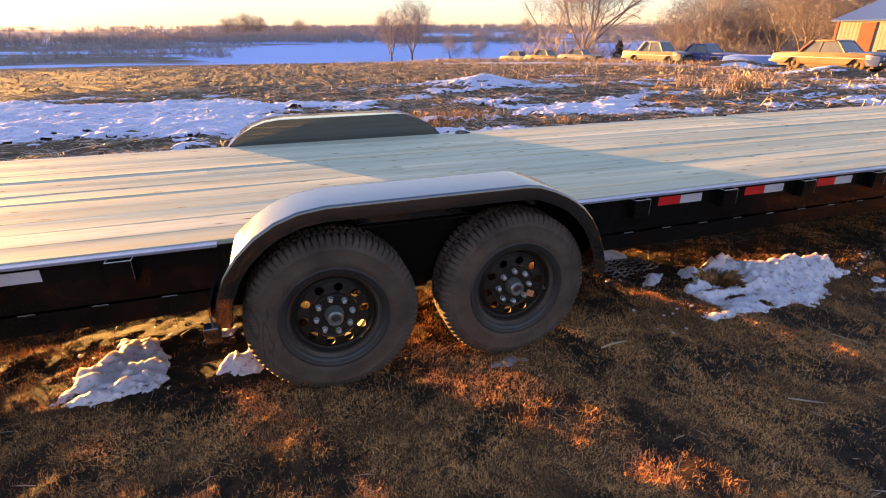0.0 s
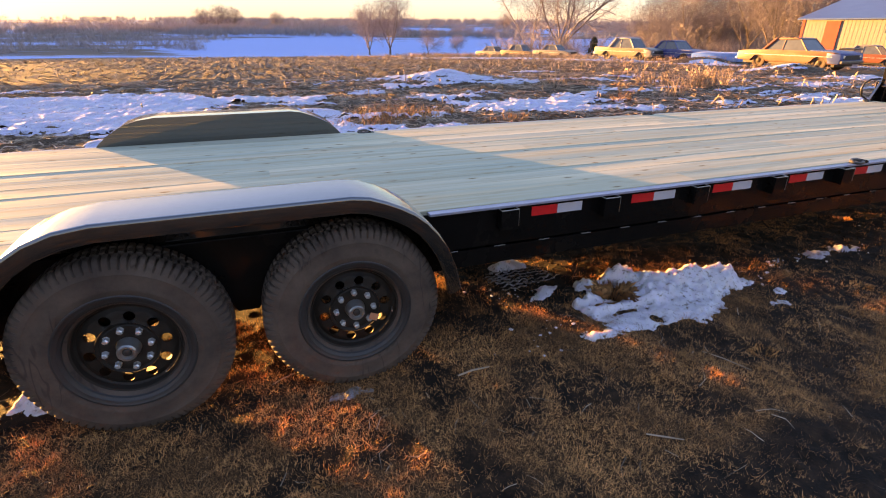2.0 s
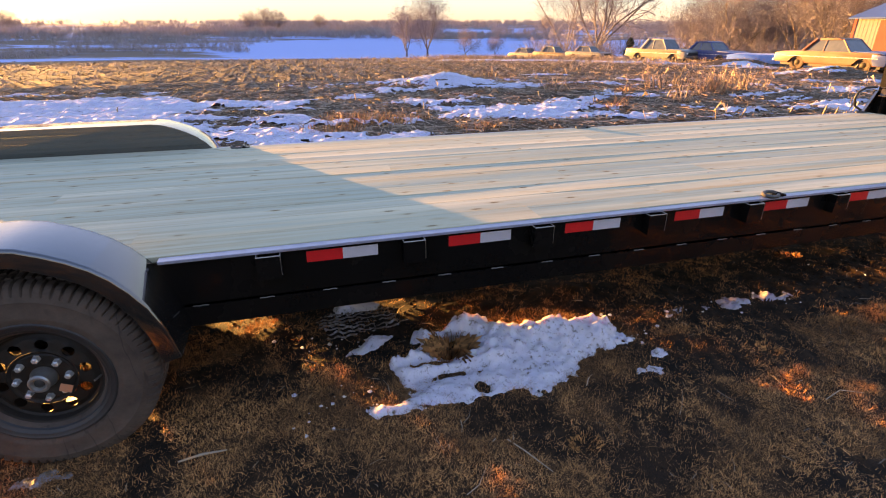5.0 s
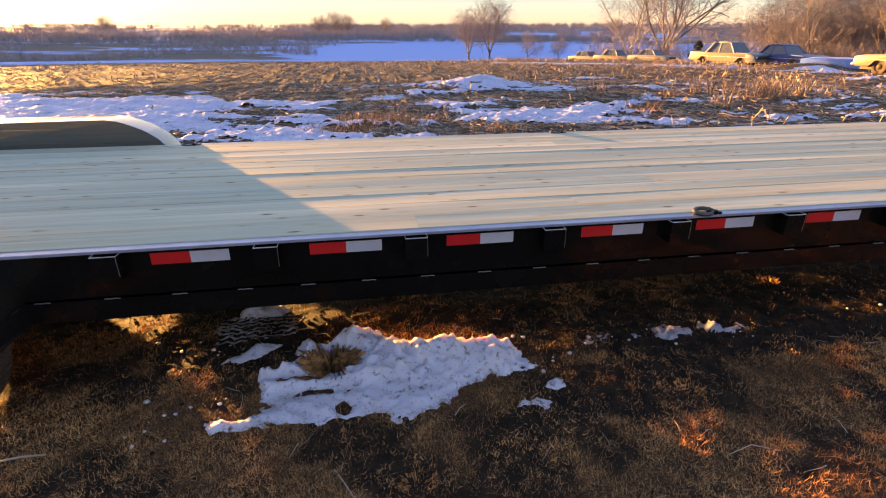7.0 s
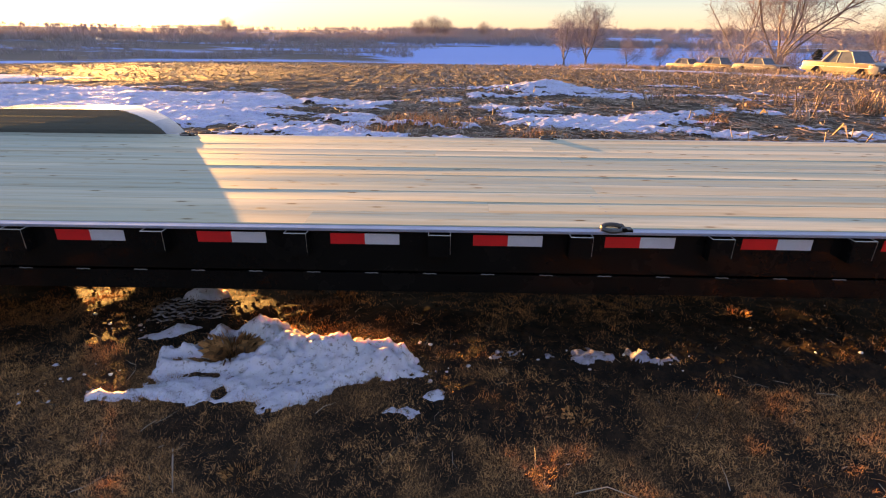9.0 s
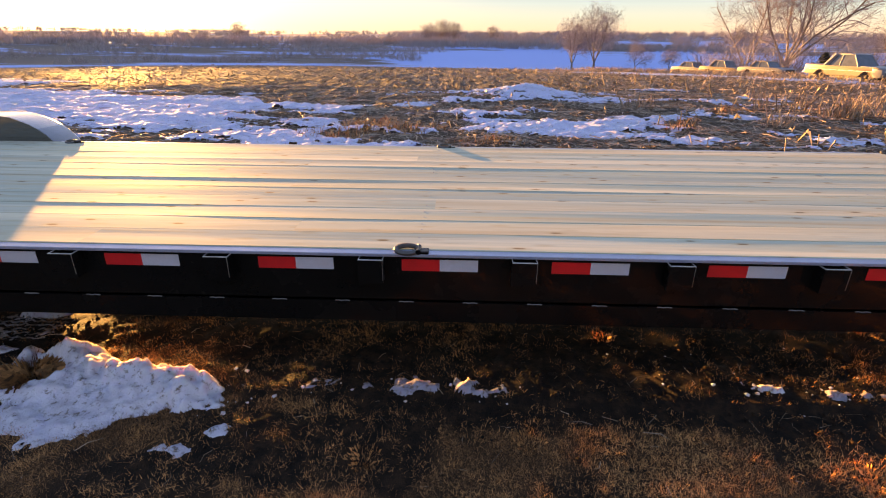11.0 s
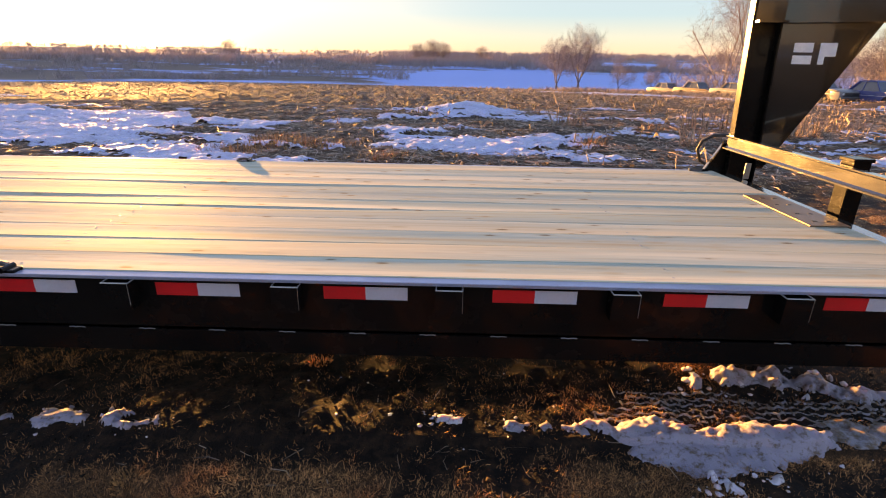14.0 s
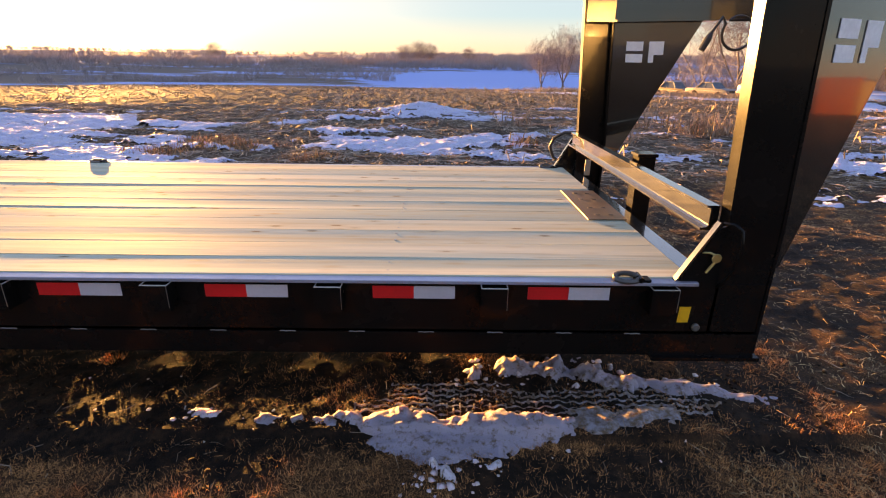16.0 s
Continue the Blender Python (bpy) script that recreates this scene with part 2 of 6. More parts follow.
def snow_material(name, dirty, tone=1.0, tint=(1.0, 1.0, 1.0)):
    m, nt, b = nodes_of(name)
    v = coords(nt, 1.0, "World")
    lumps, grit, fine = noise_tex(nt, v, 9, 6, 0.65), noise_tex(nt, v, 34, 5, 0.7), noise_tex(nt, v, 120, 3, 0.7)
    col = mix(nt, ramp(nt, lumps, (0.35, (0, 0, 0)), (0.75, (1, 1, 1))), tuple(tone * c * k for c, k in zip((0.56, 0.525, 0.57), tint)), tuple(tone * c * k for c, k in zip((0.46, 0.42, 0.45), tint)))
    col = mix(nt, ramp(nt, grit, (0.62 - dirty, (0, 0, 0)), (0.72 - 0.5 * dirty, (1, 1, 1))), col, (0.15, 0.09, 0.05))
    link(nt, col, b.inputs["Base Color"])
    b.inputs["Roughness"].default_value = 0.6
    b.inputs["Subsurface Weight"].default_value = 0.5
    b.inputs["Subsurface Scale"].default_value = 0.05
    b.inputs["Subsurface Radius"].default_value = (1.0, 0.65, 0.4)
    bump(nt, b, mix(nt, 0.5, lumps, fine), 0.5, 0.02)
    return m


SNOW = snow_material("old_snow", 0.075, 1.15)
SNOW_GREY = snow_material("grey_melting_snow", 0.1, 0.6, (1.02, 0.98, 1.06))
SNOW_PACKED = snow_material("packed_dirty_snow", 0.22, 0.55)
# Tinted bluer than SNOW: the drifts' sky-lit shade is put into the colour.
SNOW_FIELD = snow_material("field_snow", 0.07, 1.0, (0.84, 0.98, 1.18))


def ground_material():
    """Dark damp soil and dead grass close by, stubble soil, then far fields of snow and brown woods."""
    m, nt, b = nodes_of("winter_ground")
    v = coords(nt, 1.0, "World")
    a, c, d = noise_tex(nt, v, 1.1, 7, 0.62), noise_tex(nt, v, 14, 6, 0.7), noise_tex(nt, v, 90, 4, 0.7)
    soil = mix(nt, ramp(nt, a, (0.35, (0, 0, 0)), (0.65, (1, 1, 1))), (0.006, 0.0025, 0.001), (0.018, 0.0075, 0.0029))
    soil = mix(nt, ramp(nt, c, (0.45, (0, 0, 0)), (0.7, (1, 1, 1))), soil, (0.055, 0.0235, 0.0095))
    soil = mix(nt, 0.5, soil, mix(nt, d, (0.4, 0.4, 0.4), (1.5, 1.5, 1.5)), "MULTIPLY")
    e, g = noise_tex(nt, v, 2.3, 5, 0.6), noise_tex(nt, coords(nt, (150, 110, 60), "World", (0, 0, 0.6)), 1.0, 3, 0.75, 1.5)
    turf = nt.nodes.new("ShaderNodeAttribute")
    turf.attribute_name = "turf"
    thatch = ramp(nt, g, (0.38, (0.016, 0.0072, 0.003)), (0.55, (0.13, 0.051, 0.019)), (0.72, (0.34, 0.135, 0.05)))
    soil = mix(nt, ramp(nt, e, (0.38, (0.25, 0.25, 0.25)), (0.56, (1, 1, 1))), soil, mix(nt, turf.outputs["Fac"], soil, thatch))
    far = noise_tex(nt, coords(nt, (0.014, 0.05, 0.0), "World"), 1.0, 5, 0.6, 0.8)
    geo = nt.nodes.new("ShaderNodeNewGeometry")
    ln = nt.nodes.new("ShaderNodeVectorMath")
    ln.operation = "LENGTH"
    link(nt, geo.outputs["Position"], ln.inputs[0])
    lying = nt.nodes.new("ShaderNodeAttribute")
    lying.attribute_name = "lying_snow"
    more = nt.nodes.new("ShaderNodeMath")
    more.operation = "MULTIPLY_ADD"
    link(nt, far, more.inputs[0])
    more.inputs[1].default_value = 1.3
    link(nt, lying.outputs["Fac"], more.inputs[2])
    # Snow here is blue, not white: its sky-lit shade is put into the colour.
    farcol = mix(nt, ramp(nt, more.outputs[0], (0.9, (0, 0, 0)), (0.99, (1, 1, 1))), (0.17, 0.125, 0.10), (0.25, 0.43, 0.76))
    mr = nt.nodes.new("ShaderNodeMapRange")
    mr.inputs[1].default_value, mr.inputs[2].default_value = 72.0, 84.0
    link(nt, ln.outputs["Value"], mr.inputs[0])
    field = nt.nodes.new("ShaderNodeAttribute")
    field.attribute_name = "stubble"
    litter = ramp(nt, g, (0.36, (0.035, 0.02, 0.012)), (0.55, (0.13, 0.08, 0.05)), (0.74, (0.30, 0.20, 0.13)))
    soil = mix(nt, field.outputs["Fac"], soil, mix(nt, ramp(nt, a, (0.3, (0.2, 0.2, 0.2)), (0.62, (0.85, 0.85, 0.85))), soil, litter))
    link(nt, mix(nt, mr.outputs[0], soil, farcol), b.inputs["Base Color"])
    b.inputs["Roughness"].default_value = 0.9
    b.inputs["Specular IOR Level"].default_value = 0.25
    bump(nt, b, mix(nt, 0.5, c, d), 0.6, 0.02)
    return m


GROUND = ground_material()
WELD = surface("weld_steel", (0.2, 0.19, 0.18), (0.12, 0.11, 0.1), 9, 0.5, 0.6, 80, 0.1)
DARK_STEEL = surface("dark_steel", (0.07, 0.065, 0.06), (0.12, 0.11, 0.10), 9, 0.45, 0.6, 80, 0.1)
# Pale blue base colour: the sky mirrored in the flange is painted in.
FLANGE = surface("sky_sheen_flange", (0.40, 0.42, 0.52), (0.32, 0.34, 0.43), 5, 0.38, 0.45, 90, 0.05)
SHED_RED = surface("shed_red", (0.32, 0.05, 0.035), (0.25, 0.045, 0.03), 0.8, 0.6)


# ---- building helpers ----
def finish(me, material, smooth=None):
    me.materials.append(material)
    if smooth:
        me.polygons.foreach_set("use_smooth", [True] * len(me.polygons))
        me.set_sharp_from_angle(angle=radians(smooth))
    return me


def part(name, bm, material, parent=None, label="", smooth=None):
    """Links a bmesh, built in the parent's space, as one mesh object under a thing or a part."""
    me = bpy.data.meshes.new(name)
    bmesh.ops.recalc_face_normals(bm, faces=bm.faces)
    bm.to_mesh(me)
    bm.free()
    ob = new(name, finish(me, material, smooth))
    ob.parent = parent
    if label:
        ob["label"] = label
    return ob


def raw(name, verts, faces, material, parent=None, smooth=None):
    me = bpy.data.meshes.new(name)
    verts, faces = np.asarray(verts, np.float32), np.asarray(faces, np.int32)
    n, k = len(faces), faces.shape[1]
    me.vertices.add(len(verts))
    me.vertices.foreach_set("co", verts.ravel())
    me.loops.add(n * k)
    me.loops.foreach_set("vertex_index", faces.ravel())
    me.polygons.add(n)
    me.polygons.foreach_set("loop_start", np.arange(0, n * k, k, dtype=np.int32))
    me.update(calc_edges=True)
    ob = new(name, finish(me, material, smooth))
    ob.parent = parent
    return ob


def thing(name, x, y, z, rz, label, category, group="", kind=""):
    ob = new(name)
    ob.empty_display_size = 0.1
    ob.matrix_world = pose(x, y, z, 0, 0, rz)
    return tagged(ob, label, category, group, kind)


def box(bm, x0, x1, y0, y1, z0, z1, bevel=0.0):
    vs = [bm.verts.new(p) for p in ((x0, y0, z0), (x1, y0, z0), (x1, y1, z0), (x0, y1, z0), (x0, y0, z1), (x1, y0, z1), (x1, y1, z1), (x0, y1, z1))]
    fs = [bm.faces.new([vs[i] for i in q]) for q in ((3, 2, 1, 0), (4, 5, 6, 7), (0, 1, 5, 4), (1, 2, 6, 5), (2, 3, 7, 6), (3, 0, 4, 7))]
    if bevel:
        es = {e for f in fs for e in f.edges}
        bmesh.ops.bevel(bm, geom=list(es), offset=bevel, segments=2, affect="EDGES", profile=0.5)
    return bm


def B():
    return bmesh.new()


def slab(bm, pts, y0, y1, bevel=0.0):
    """A plate in the x-z plane with the outline pts, between y0 and y1."""
    a = [bm.verts.new((x, y0, z)) for x, z in pts]
    c = [bm.verts.new((x, y1, z)) for x, z in pts]
    n = len(pts)
    fs = [bm.faces.new(a), bm.faces.new(c[::-1])]
    fs += [bm.faces.new((a[i], c[i], c[(i + 1) % n], a[(i + 1) % n])) for i in range(n)]
    if bevel:
        bmesh.ops.bevel(bm, geom=list({e for f in fs for e in f.edges}), offset=bevel, segments=2, affect="EDGES", profile=0.5)
    return bm


def spin(bm, profile, n=48, closed=True, centre=(0, 0, 0)):
    """Turns a profile of (radius, y) about the y axis."""
    cx, cy, cz = centre
    rings = [[bm.verts.new((cx + r * math.cos(2 * math.pi * i / n), cy + y, cz + r * math.sin(2 * math.pi * i / n))) for i in range(n)] for r, y in profile]
    pairs = list(zip(rings, rings[1:])) + ([(rings[-1], rings[0])] if closed else [])
    for p, q in pairs:
        for i in range(n):
            bm.faces.new((p[i], p[(i + 1) % n], q[(i + 1) % n], q[i]))
    return bm


def tube(bm, pts, r, n=8, caps=True):
    """A round bar along the points; r: a radius or one for each point."""
    pts = [Vector(p) for p in pts]
    rs = r if isinstance(r, (list, tuple)) else [r] * len(pts)
    rings, side = [], None
    for i, p in enumerate(pts):
        d = (pts[min(i + 1, len(pts) - 1)] - pts[max(i - 1, 0)]).normalized()
        if side is None:
            side = d.orthogonal().normalized()
        side = (side - d * side.dot(d)).normalized()
        up = d.cross(side)
        rings.append([bm.verts.new(p + rs[i] * (math.cos(2 * math.pi * k / n) * side + math.sin(2 * math.pi * k / n) * up)) for k in range(n)])
    for a, c in zip(rings, rings[1:]):
        for k in range(n):
            bm.faces.new((a[k], a[(k + 1) % n], c[(k + 1) % n], c[k]))
    if caps:
        bm.faces.new(rings[0][::-1])
        bm.faces.new(rings[-1])
    return bm


def hash2(i, j, seed):
    v = np.sin(i * 127.1 + j * 311.7 + seed * 74.7) * 43758.5453
    return v - np.floor(v)


def vnoise(x, y, seed=0):
    xi, yi = np.floor(x), np.floor(y)
    fx, fy = x - xi, y - yi
    fx, fy = fx * fx * (3 - 2 * fx), fy * fy * (3 - 2 * fy)
    a, b2 = hash2(xi, yi, seed), hash2(xi + 1, yi, seed)
    c, d = hash2(xi, yi + 1, seed), hash2(xi + 1, yi + 1, seed)
    return (a + (b2 - a) * fx) * (1 - fy) + (c + (d - c) * fx) * fy


def fbm(x, y, octaves=4, seed=0):
    out, amp, tot = 0.0, 1.0, 0.0
    for o in range(octaves):
        out, tot = out + amp * (vnoise(x, y, seed + o) - 0.5), tot + 0.5 * amp
        x, y, amp = x * 2.03 + 17.1, y * 2.03 + 5.7, amp * 0.5
    return out / tot


def sstep(a, b, x):
    t = np.clip((x - a) / (b - a), 0, 1)
    return t * t * (3 - 2 * t)

# ---- the land ----
PROFILE_R = [0, 15, 30, 45, 60, 80, 110, 160, 215, 320, 420, 700, 1300, 2500, 6000]
PROFILE_Z = [0, 0.02, -0.25, -0.78, -1.45, -2.6, -4.4, -6.6, -7.4, -1.9, -1.2, 2.5, 15.0, 24.0, 26.0]


def land(x, y):
    """Height of the broad land."""
    r = np.hypot(x, y)
    az = np.degrees(np.arctan2(x, y))
    left = 0.2 * sstep(5, -35, az)
    z = np.interp(r / (1 + 0.55 * left), PROFILE_R, PROFILE_Z)
    z = np.where(y < 0, np.interp(r, [0, 30, 300, 6000], [0, -0.1, -1.5, -2.0]) * 1.0, z)
    return z + fbm(x / 160, y / 160, 3, 5) * 1.6 * sstep(90, 400, r)


def relief(x, y):
    """Clods, hummocks and ruts, plus rises and a dip added to steer the low sun."""
    near = sstep(30, 6, np.hypot(x - 2, y - 2))
    z = fbm(x * 0.7, y * 0.7, 3, 11) * 0.022
    z = z + fbm(x * 4, y * 4, 4, 21) * 0.018 * (0.4 + near)
    z = z + np.clip(fbm(x * 11, y * 11, 3, 31), 0, 1) * 0.02 * near
    z = z + np.clip(fbm(x * 19, y * 19, 2, 33), -0.5, 1) * 0.011 * near
    z = z * (1 - 0.3 * sstep(-0.8, -0.2, y) * sstep(4.8, 3.8, y) * sstep(8, 6.5, x))
    field = sstep(4.6, 5.6, y) * sstep(60, 30, y)
    z = z + field * (fbm(x * 1.6, y * 2.4, 4, 41) * 0.05 + np.clip(fbm(x * 6, y * 6, 3, 51), 0, 1) * 0.05)
    rut = np.exp(-((y - 0.35) / 0.16) ** 2) + np.exp(-((y - 1.75) / 0.16) ** 2)
    z = z + 0.28 * np.exp(-((x - 4.6) / 1.0) ** 2 - ((y - 13.6) / 0.9) ** 2)
    z = z + 0.4 * np.exp(-(((x - 26.5) + 0.5 * (y - 24.5)) / 2.6) ** 4 - ((y - 24.5) / 1.0) ** 2) + 0.35 * np.exp(-((x - 21.5) / 1.5) ** 2 - ((y - 14.6) / 1.0) ** 2)
    # Unseen rise beyond the trailer, added to keep low sun off the ground.
    bank = np.exp(-((y - 3.9) / 0.75) ** 2) * sstep(6.4, 5.0, x) * (0.149 * sstep(-1.45, -0.95, x) * (1 - 0.1 * sstep(1.5, 2.1, x)) + 0.015 * sstep(-1.0, -0.6, x) * sstep(1.8, 1.2, x) + 0.04 * fbm(x * 1.3, y * 1.3, 3, 17) + 0.04 * fbm(x * 5, y * 5, 2, 19))
    z = z + np.maximum(bank, 0)
    # Dip under the trailer, added so low sun reaches the near side.
    z = z - 0.045 * sstep(0.45, 0.9, y) * sstep(2.0, 1.6, y) * sstep(-4, -3, x) * sstep(6, 5, x)
    # Low ridges added to catch strips of sun between the wheel shadows.
    for ax, ay, bx, by, hi in ((-0.25, 0.45, 0.55, -0.85, 0.035), (-0.7, -0.1, -0.4, -0.65, 0.03)):
        t = np.clip(((x - ax) * (bx - ax) + (y - ay) * (by - ay)) / ((bx - ax) ** 2 + (by - ay) ** 2), 0, 1)
        z = z + hi * np.exp(-((x - ax - t * (bx - ax)) ** 2 + (y - ay - t * (by - ay)) ** 2) / 0.03)
    return z - 0.01 * rut * sstep(-5, -3, x)


def ground_z(x, y):
    x, y = np.asarray(x, float), np.asarray(y, float)
    return land(x, y) + relief(x, y)


def steps(lo, hi, fine, far, grow):
    out, s, p = list(np.arange(lo, hi + 1e-6, fine)), fine, hi
    while p < far:
        s *= grow
        p += s
        out.append(p)
    s, p = fine, lo
    while p > -far:
        s *= grow
        p -= s
        out.insert(0, p)
    return np.array(out)


def grid_faces(nx, ny):
    i = np.arange(nx * ny).reshape(ny, nx)
    return np.stack([i[:-1, :-1], i[:-1, 1:], i[1:, 1:], i[1:, :-1]], -1).reshape(-1, 4)


gx, gy = steps(-4.2, 7.4, 0.027, 4600, 1.075), steps(-1.7, 2.8, 0.027, 4600, 1.06)
X, Y = np.meshgrid(gx, gy)


def lying_snow(x, y):
    """How surely snow covers the far land: the valley floor, thin strips on the western fields, a few open slopes between the woods."""
    r, az = np.hypot(x - 1, y + 2), np.degrees(np.arctan2(x - 1, y + 2))
    s = 0.2 + 0.4 * sstep(-14, 3, az) * sstep(340, 250, r)
    s = np.maximum(s, 0.4 * np.exp(-((r - 205) / 16) ** 2) + 0.4 * np.exp(-((r - 120) / 9) ** 2))
    for a, wa, d, wd in ((18.5, 3.4, 520, 170), (24.0, 2.0, 620, 160), (-19.0, 2.6, 430, 70), (-13.0, 1.6, 470, 60), (10.5, 1.4, 390, 40), (31.0, 2.5, 560, 140)):
        s = np.maximum(s, 0.62 * np.exp(-((az - a) / wa) ** 4 - ((r - d) / wd) ** 4))
    return s * (1 - 0.9 * sstep(39, 43, az) * sstep(70, 78, r))


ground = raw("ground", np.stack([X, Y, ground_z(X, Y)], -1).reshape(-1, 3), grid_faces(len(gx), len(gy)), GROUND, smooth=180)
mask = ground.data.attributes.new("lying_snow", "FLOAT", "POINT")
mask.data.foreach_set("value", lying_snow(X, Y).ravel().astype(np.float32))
mask = ground.data.attributes.new("stubble", "FLOAT", "POINT")
mask.data.foreach_set("value", sstep(4.4, 5.6, Y + 0.6 * fbm(X * 0.8, Y * 0.8, 3, 7)).ravel().astype(np.float32))
tagged(ground, "dark thawing soil and dead grass running out to snowy farmland", "ground", kind="structure")


# ---- snow ----
def inside(x, y, poly):
    """Signed distance to a polygon, positive inside."""
    px, py = np.array(poly, float).T
    d, wind = np.full(x.shape, 1e9), np.zeros(x.shape, bool)
    for i in range(len(px)):
        ax, ay, bx, by = px[i - 1], py[i - 1], px[i], py[i]
        ex, ey = bx - ax, by - ay
        t = np.clip(((x - ax) * ex + (y - ay) * ey) / (ex * ex + ey * ey + 1e-12), 0, 1)
        d = np.minimum(d, np.hypot(x - ax - t * ex, y - ay - t * ey))
        cross = (ay > y) != (by > y)
        wind ^= cross & (x < ax + (y - ay) * ex / (ey if abs(ey) > 1e-9 else 1e-9))
    return np.where(wind, d, -d)


SCRAPS = []


def snow_sheet(name, dist, x0, x1, y0, y1, cell, height, material, label, lumps=0.6, kind="", crest=None):
    """A crust of snow over the ground wherever dist(x, y) > 0, ragged at its rim; crest: the y of its thin front and thick back."""
    xs, ys = np.arange(x0, x1, cell), np.arange(y0, y1, cell)
    x, y = np.meshgrid(xs, ys)
    d = dist(x, y)
    rim = max(6 * cell, 0.07) if 0.006 < cell < 0.02 else 6 * cell
    rise = np.clip(d / rim, -1, 1)
    level = 0.3 if "bank" in label else 1.0
    h = height * np.where(rise > 0, np.clip(rise, 0, 1) ** 0.7, rise)
    if crest:
        h = h * np.where(rise > 0, 0.22 + 0.78 * sstep(crest[0], crest[1], y + 0.05 * fbm(x * 5, y * 5, 3, 63)), 1)
        h = h * np.where(rise > 0, np.clip(1 + 0.5 * level * fbm(x / 0.26, y / 0.2, 2, 65), 0.6, 1.25), 1)
        for cx, cy, r, gain in crest[2:]:
            h = h * np.where(rise > 0, 1 + gain * np.exp(-((x - cx) / r) ** 2 - ((y - cy) / (0.45 * r)) ** 2), 1)
    size = max(cell * 12, 0.15)
    bumps = fbm(x / size, y / size, 4, 61) * 0.8 * level + np.clip(fbm(x / (size * 0.3), y / (size * 0.3), 4, 71), -0.25, 1) * 0.7 * lumps
    z = ground_z(x, y) + np.where(h > 0, h * np.clip(1 + bumps, 0.15, 1.55), np.maximum(h * 2, -0.012)) - 0.003
    q = grid_faces(len(xs), len(ys))
    q = q[(d.ravel()[q] > -1.2 * cell).all(1)]
    v = np.stack([x, y, z], -1).reshape(-1, 3)

    def link_piece(faces, name, text, sort):
        used, inv = np.unique(faces, return_inverse=True)
        return tagged(raw(name, v[used], inv.reshape(-1, 4), material, smooth=180), text, "snow", kind=sort)

    if kind == "stuff":
        return link_piece(q, name, label, kind)
    root = np.arange(len(v))
    while True:
        low_mark = root[q].min(1)
        before = root.copy()
        np.minimum.at(root, q.ravel(), np.repeat(low_mark, 4))
        root = root[root]
        if (root == before).all():
            break
    marks, counts = np.unique(root[q[:, 0]], return_counts=True)
    order = np.argsort(-counts)
    for n, k in enumerate(order):
        piece = q[root[q[:, 0]] == marks[k]]
        if n == 0:
            link_piece(piece, name, label, "")
        elif counts[k] * cell * cell > 0.0012:
            link_piece(piece, "snow_scrap", "small scrap of snow broken from a larger patch", "")
        else:
            SCRAPS.append(v[piece])
    return None


def ragged(poly, amount=0.07, size=0.16, seed=3, cuts=()):
    def dist(x, y):
        d = inside(x, y, poly) + amount * fbm(x / size, y / size, 4, seed) + 0.03 * fbm(x / 0.035, y / 0.035, 3, seed + 5) - 0.012
        for cx, cy, rx, ry in cuts:
            d = np.minimum(d, (np.hypot((x - cx) / rx, (y - cy) / ry) - 1) * min(rx, ry) + 0.02 * fbm(x * 20, y * 20, 3, seed + 9))
        return d
    return dist


def tread(dist, x0, x1, y0, y1):
    """The same patch, pressed by a block tread between y0 and y1."""
    def pressed(x, y):
        d = dist(x, y)
        band = (x > x0) & (x < x1) & (y > y0) & (y < y1)
        row = np.floor((y - y0) / 0.043)
        gx2 = ((x + 0.02 * fbm(x * 4, y * 4, 2, 75)) / 0.066 + 0.5 * (row % 2)) % 1
        gy2 = ((y - y0 + 0.0075 * np.sin(x * 95.2) + 0.012 * fbm(x * 3, y * 3, 2, 76)) / 0.043) % 1
        along = 0.011 - 1.7 * 0.043 * np.abs(gy2 - 0.5) + 0.035 * np.minimum(fbm(x * 5, y * 12, 3, 77) + 0.1, 0.05)
        across = 0.009 - 1.7 * 0.066 * np.abs(gx2 - 0.5) + 0.045 * np.minimum(fbm(x * 8, y * 14, 3, 78) - 0.05, 0.05)
        net = np.maximum(np.maximum(along, across), -0.0053)
        return np.where(band & (d > -0.035), net, np.where(band, -0.03, d))
    return pressed


def chunky(dist, size=0.07, amount=0.09, seed=5):
    """The same patch, broken into lumps."""
    def broken(x, y):
        return np.minimum(dist(x, y), 0.06) + amount * fbm(x / size, y / size, 3, seed) - 0.012
    return broken


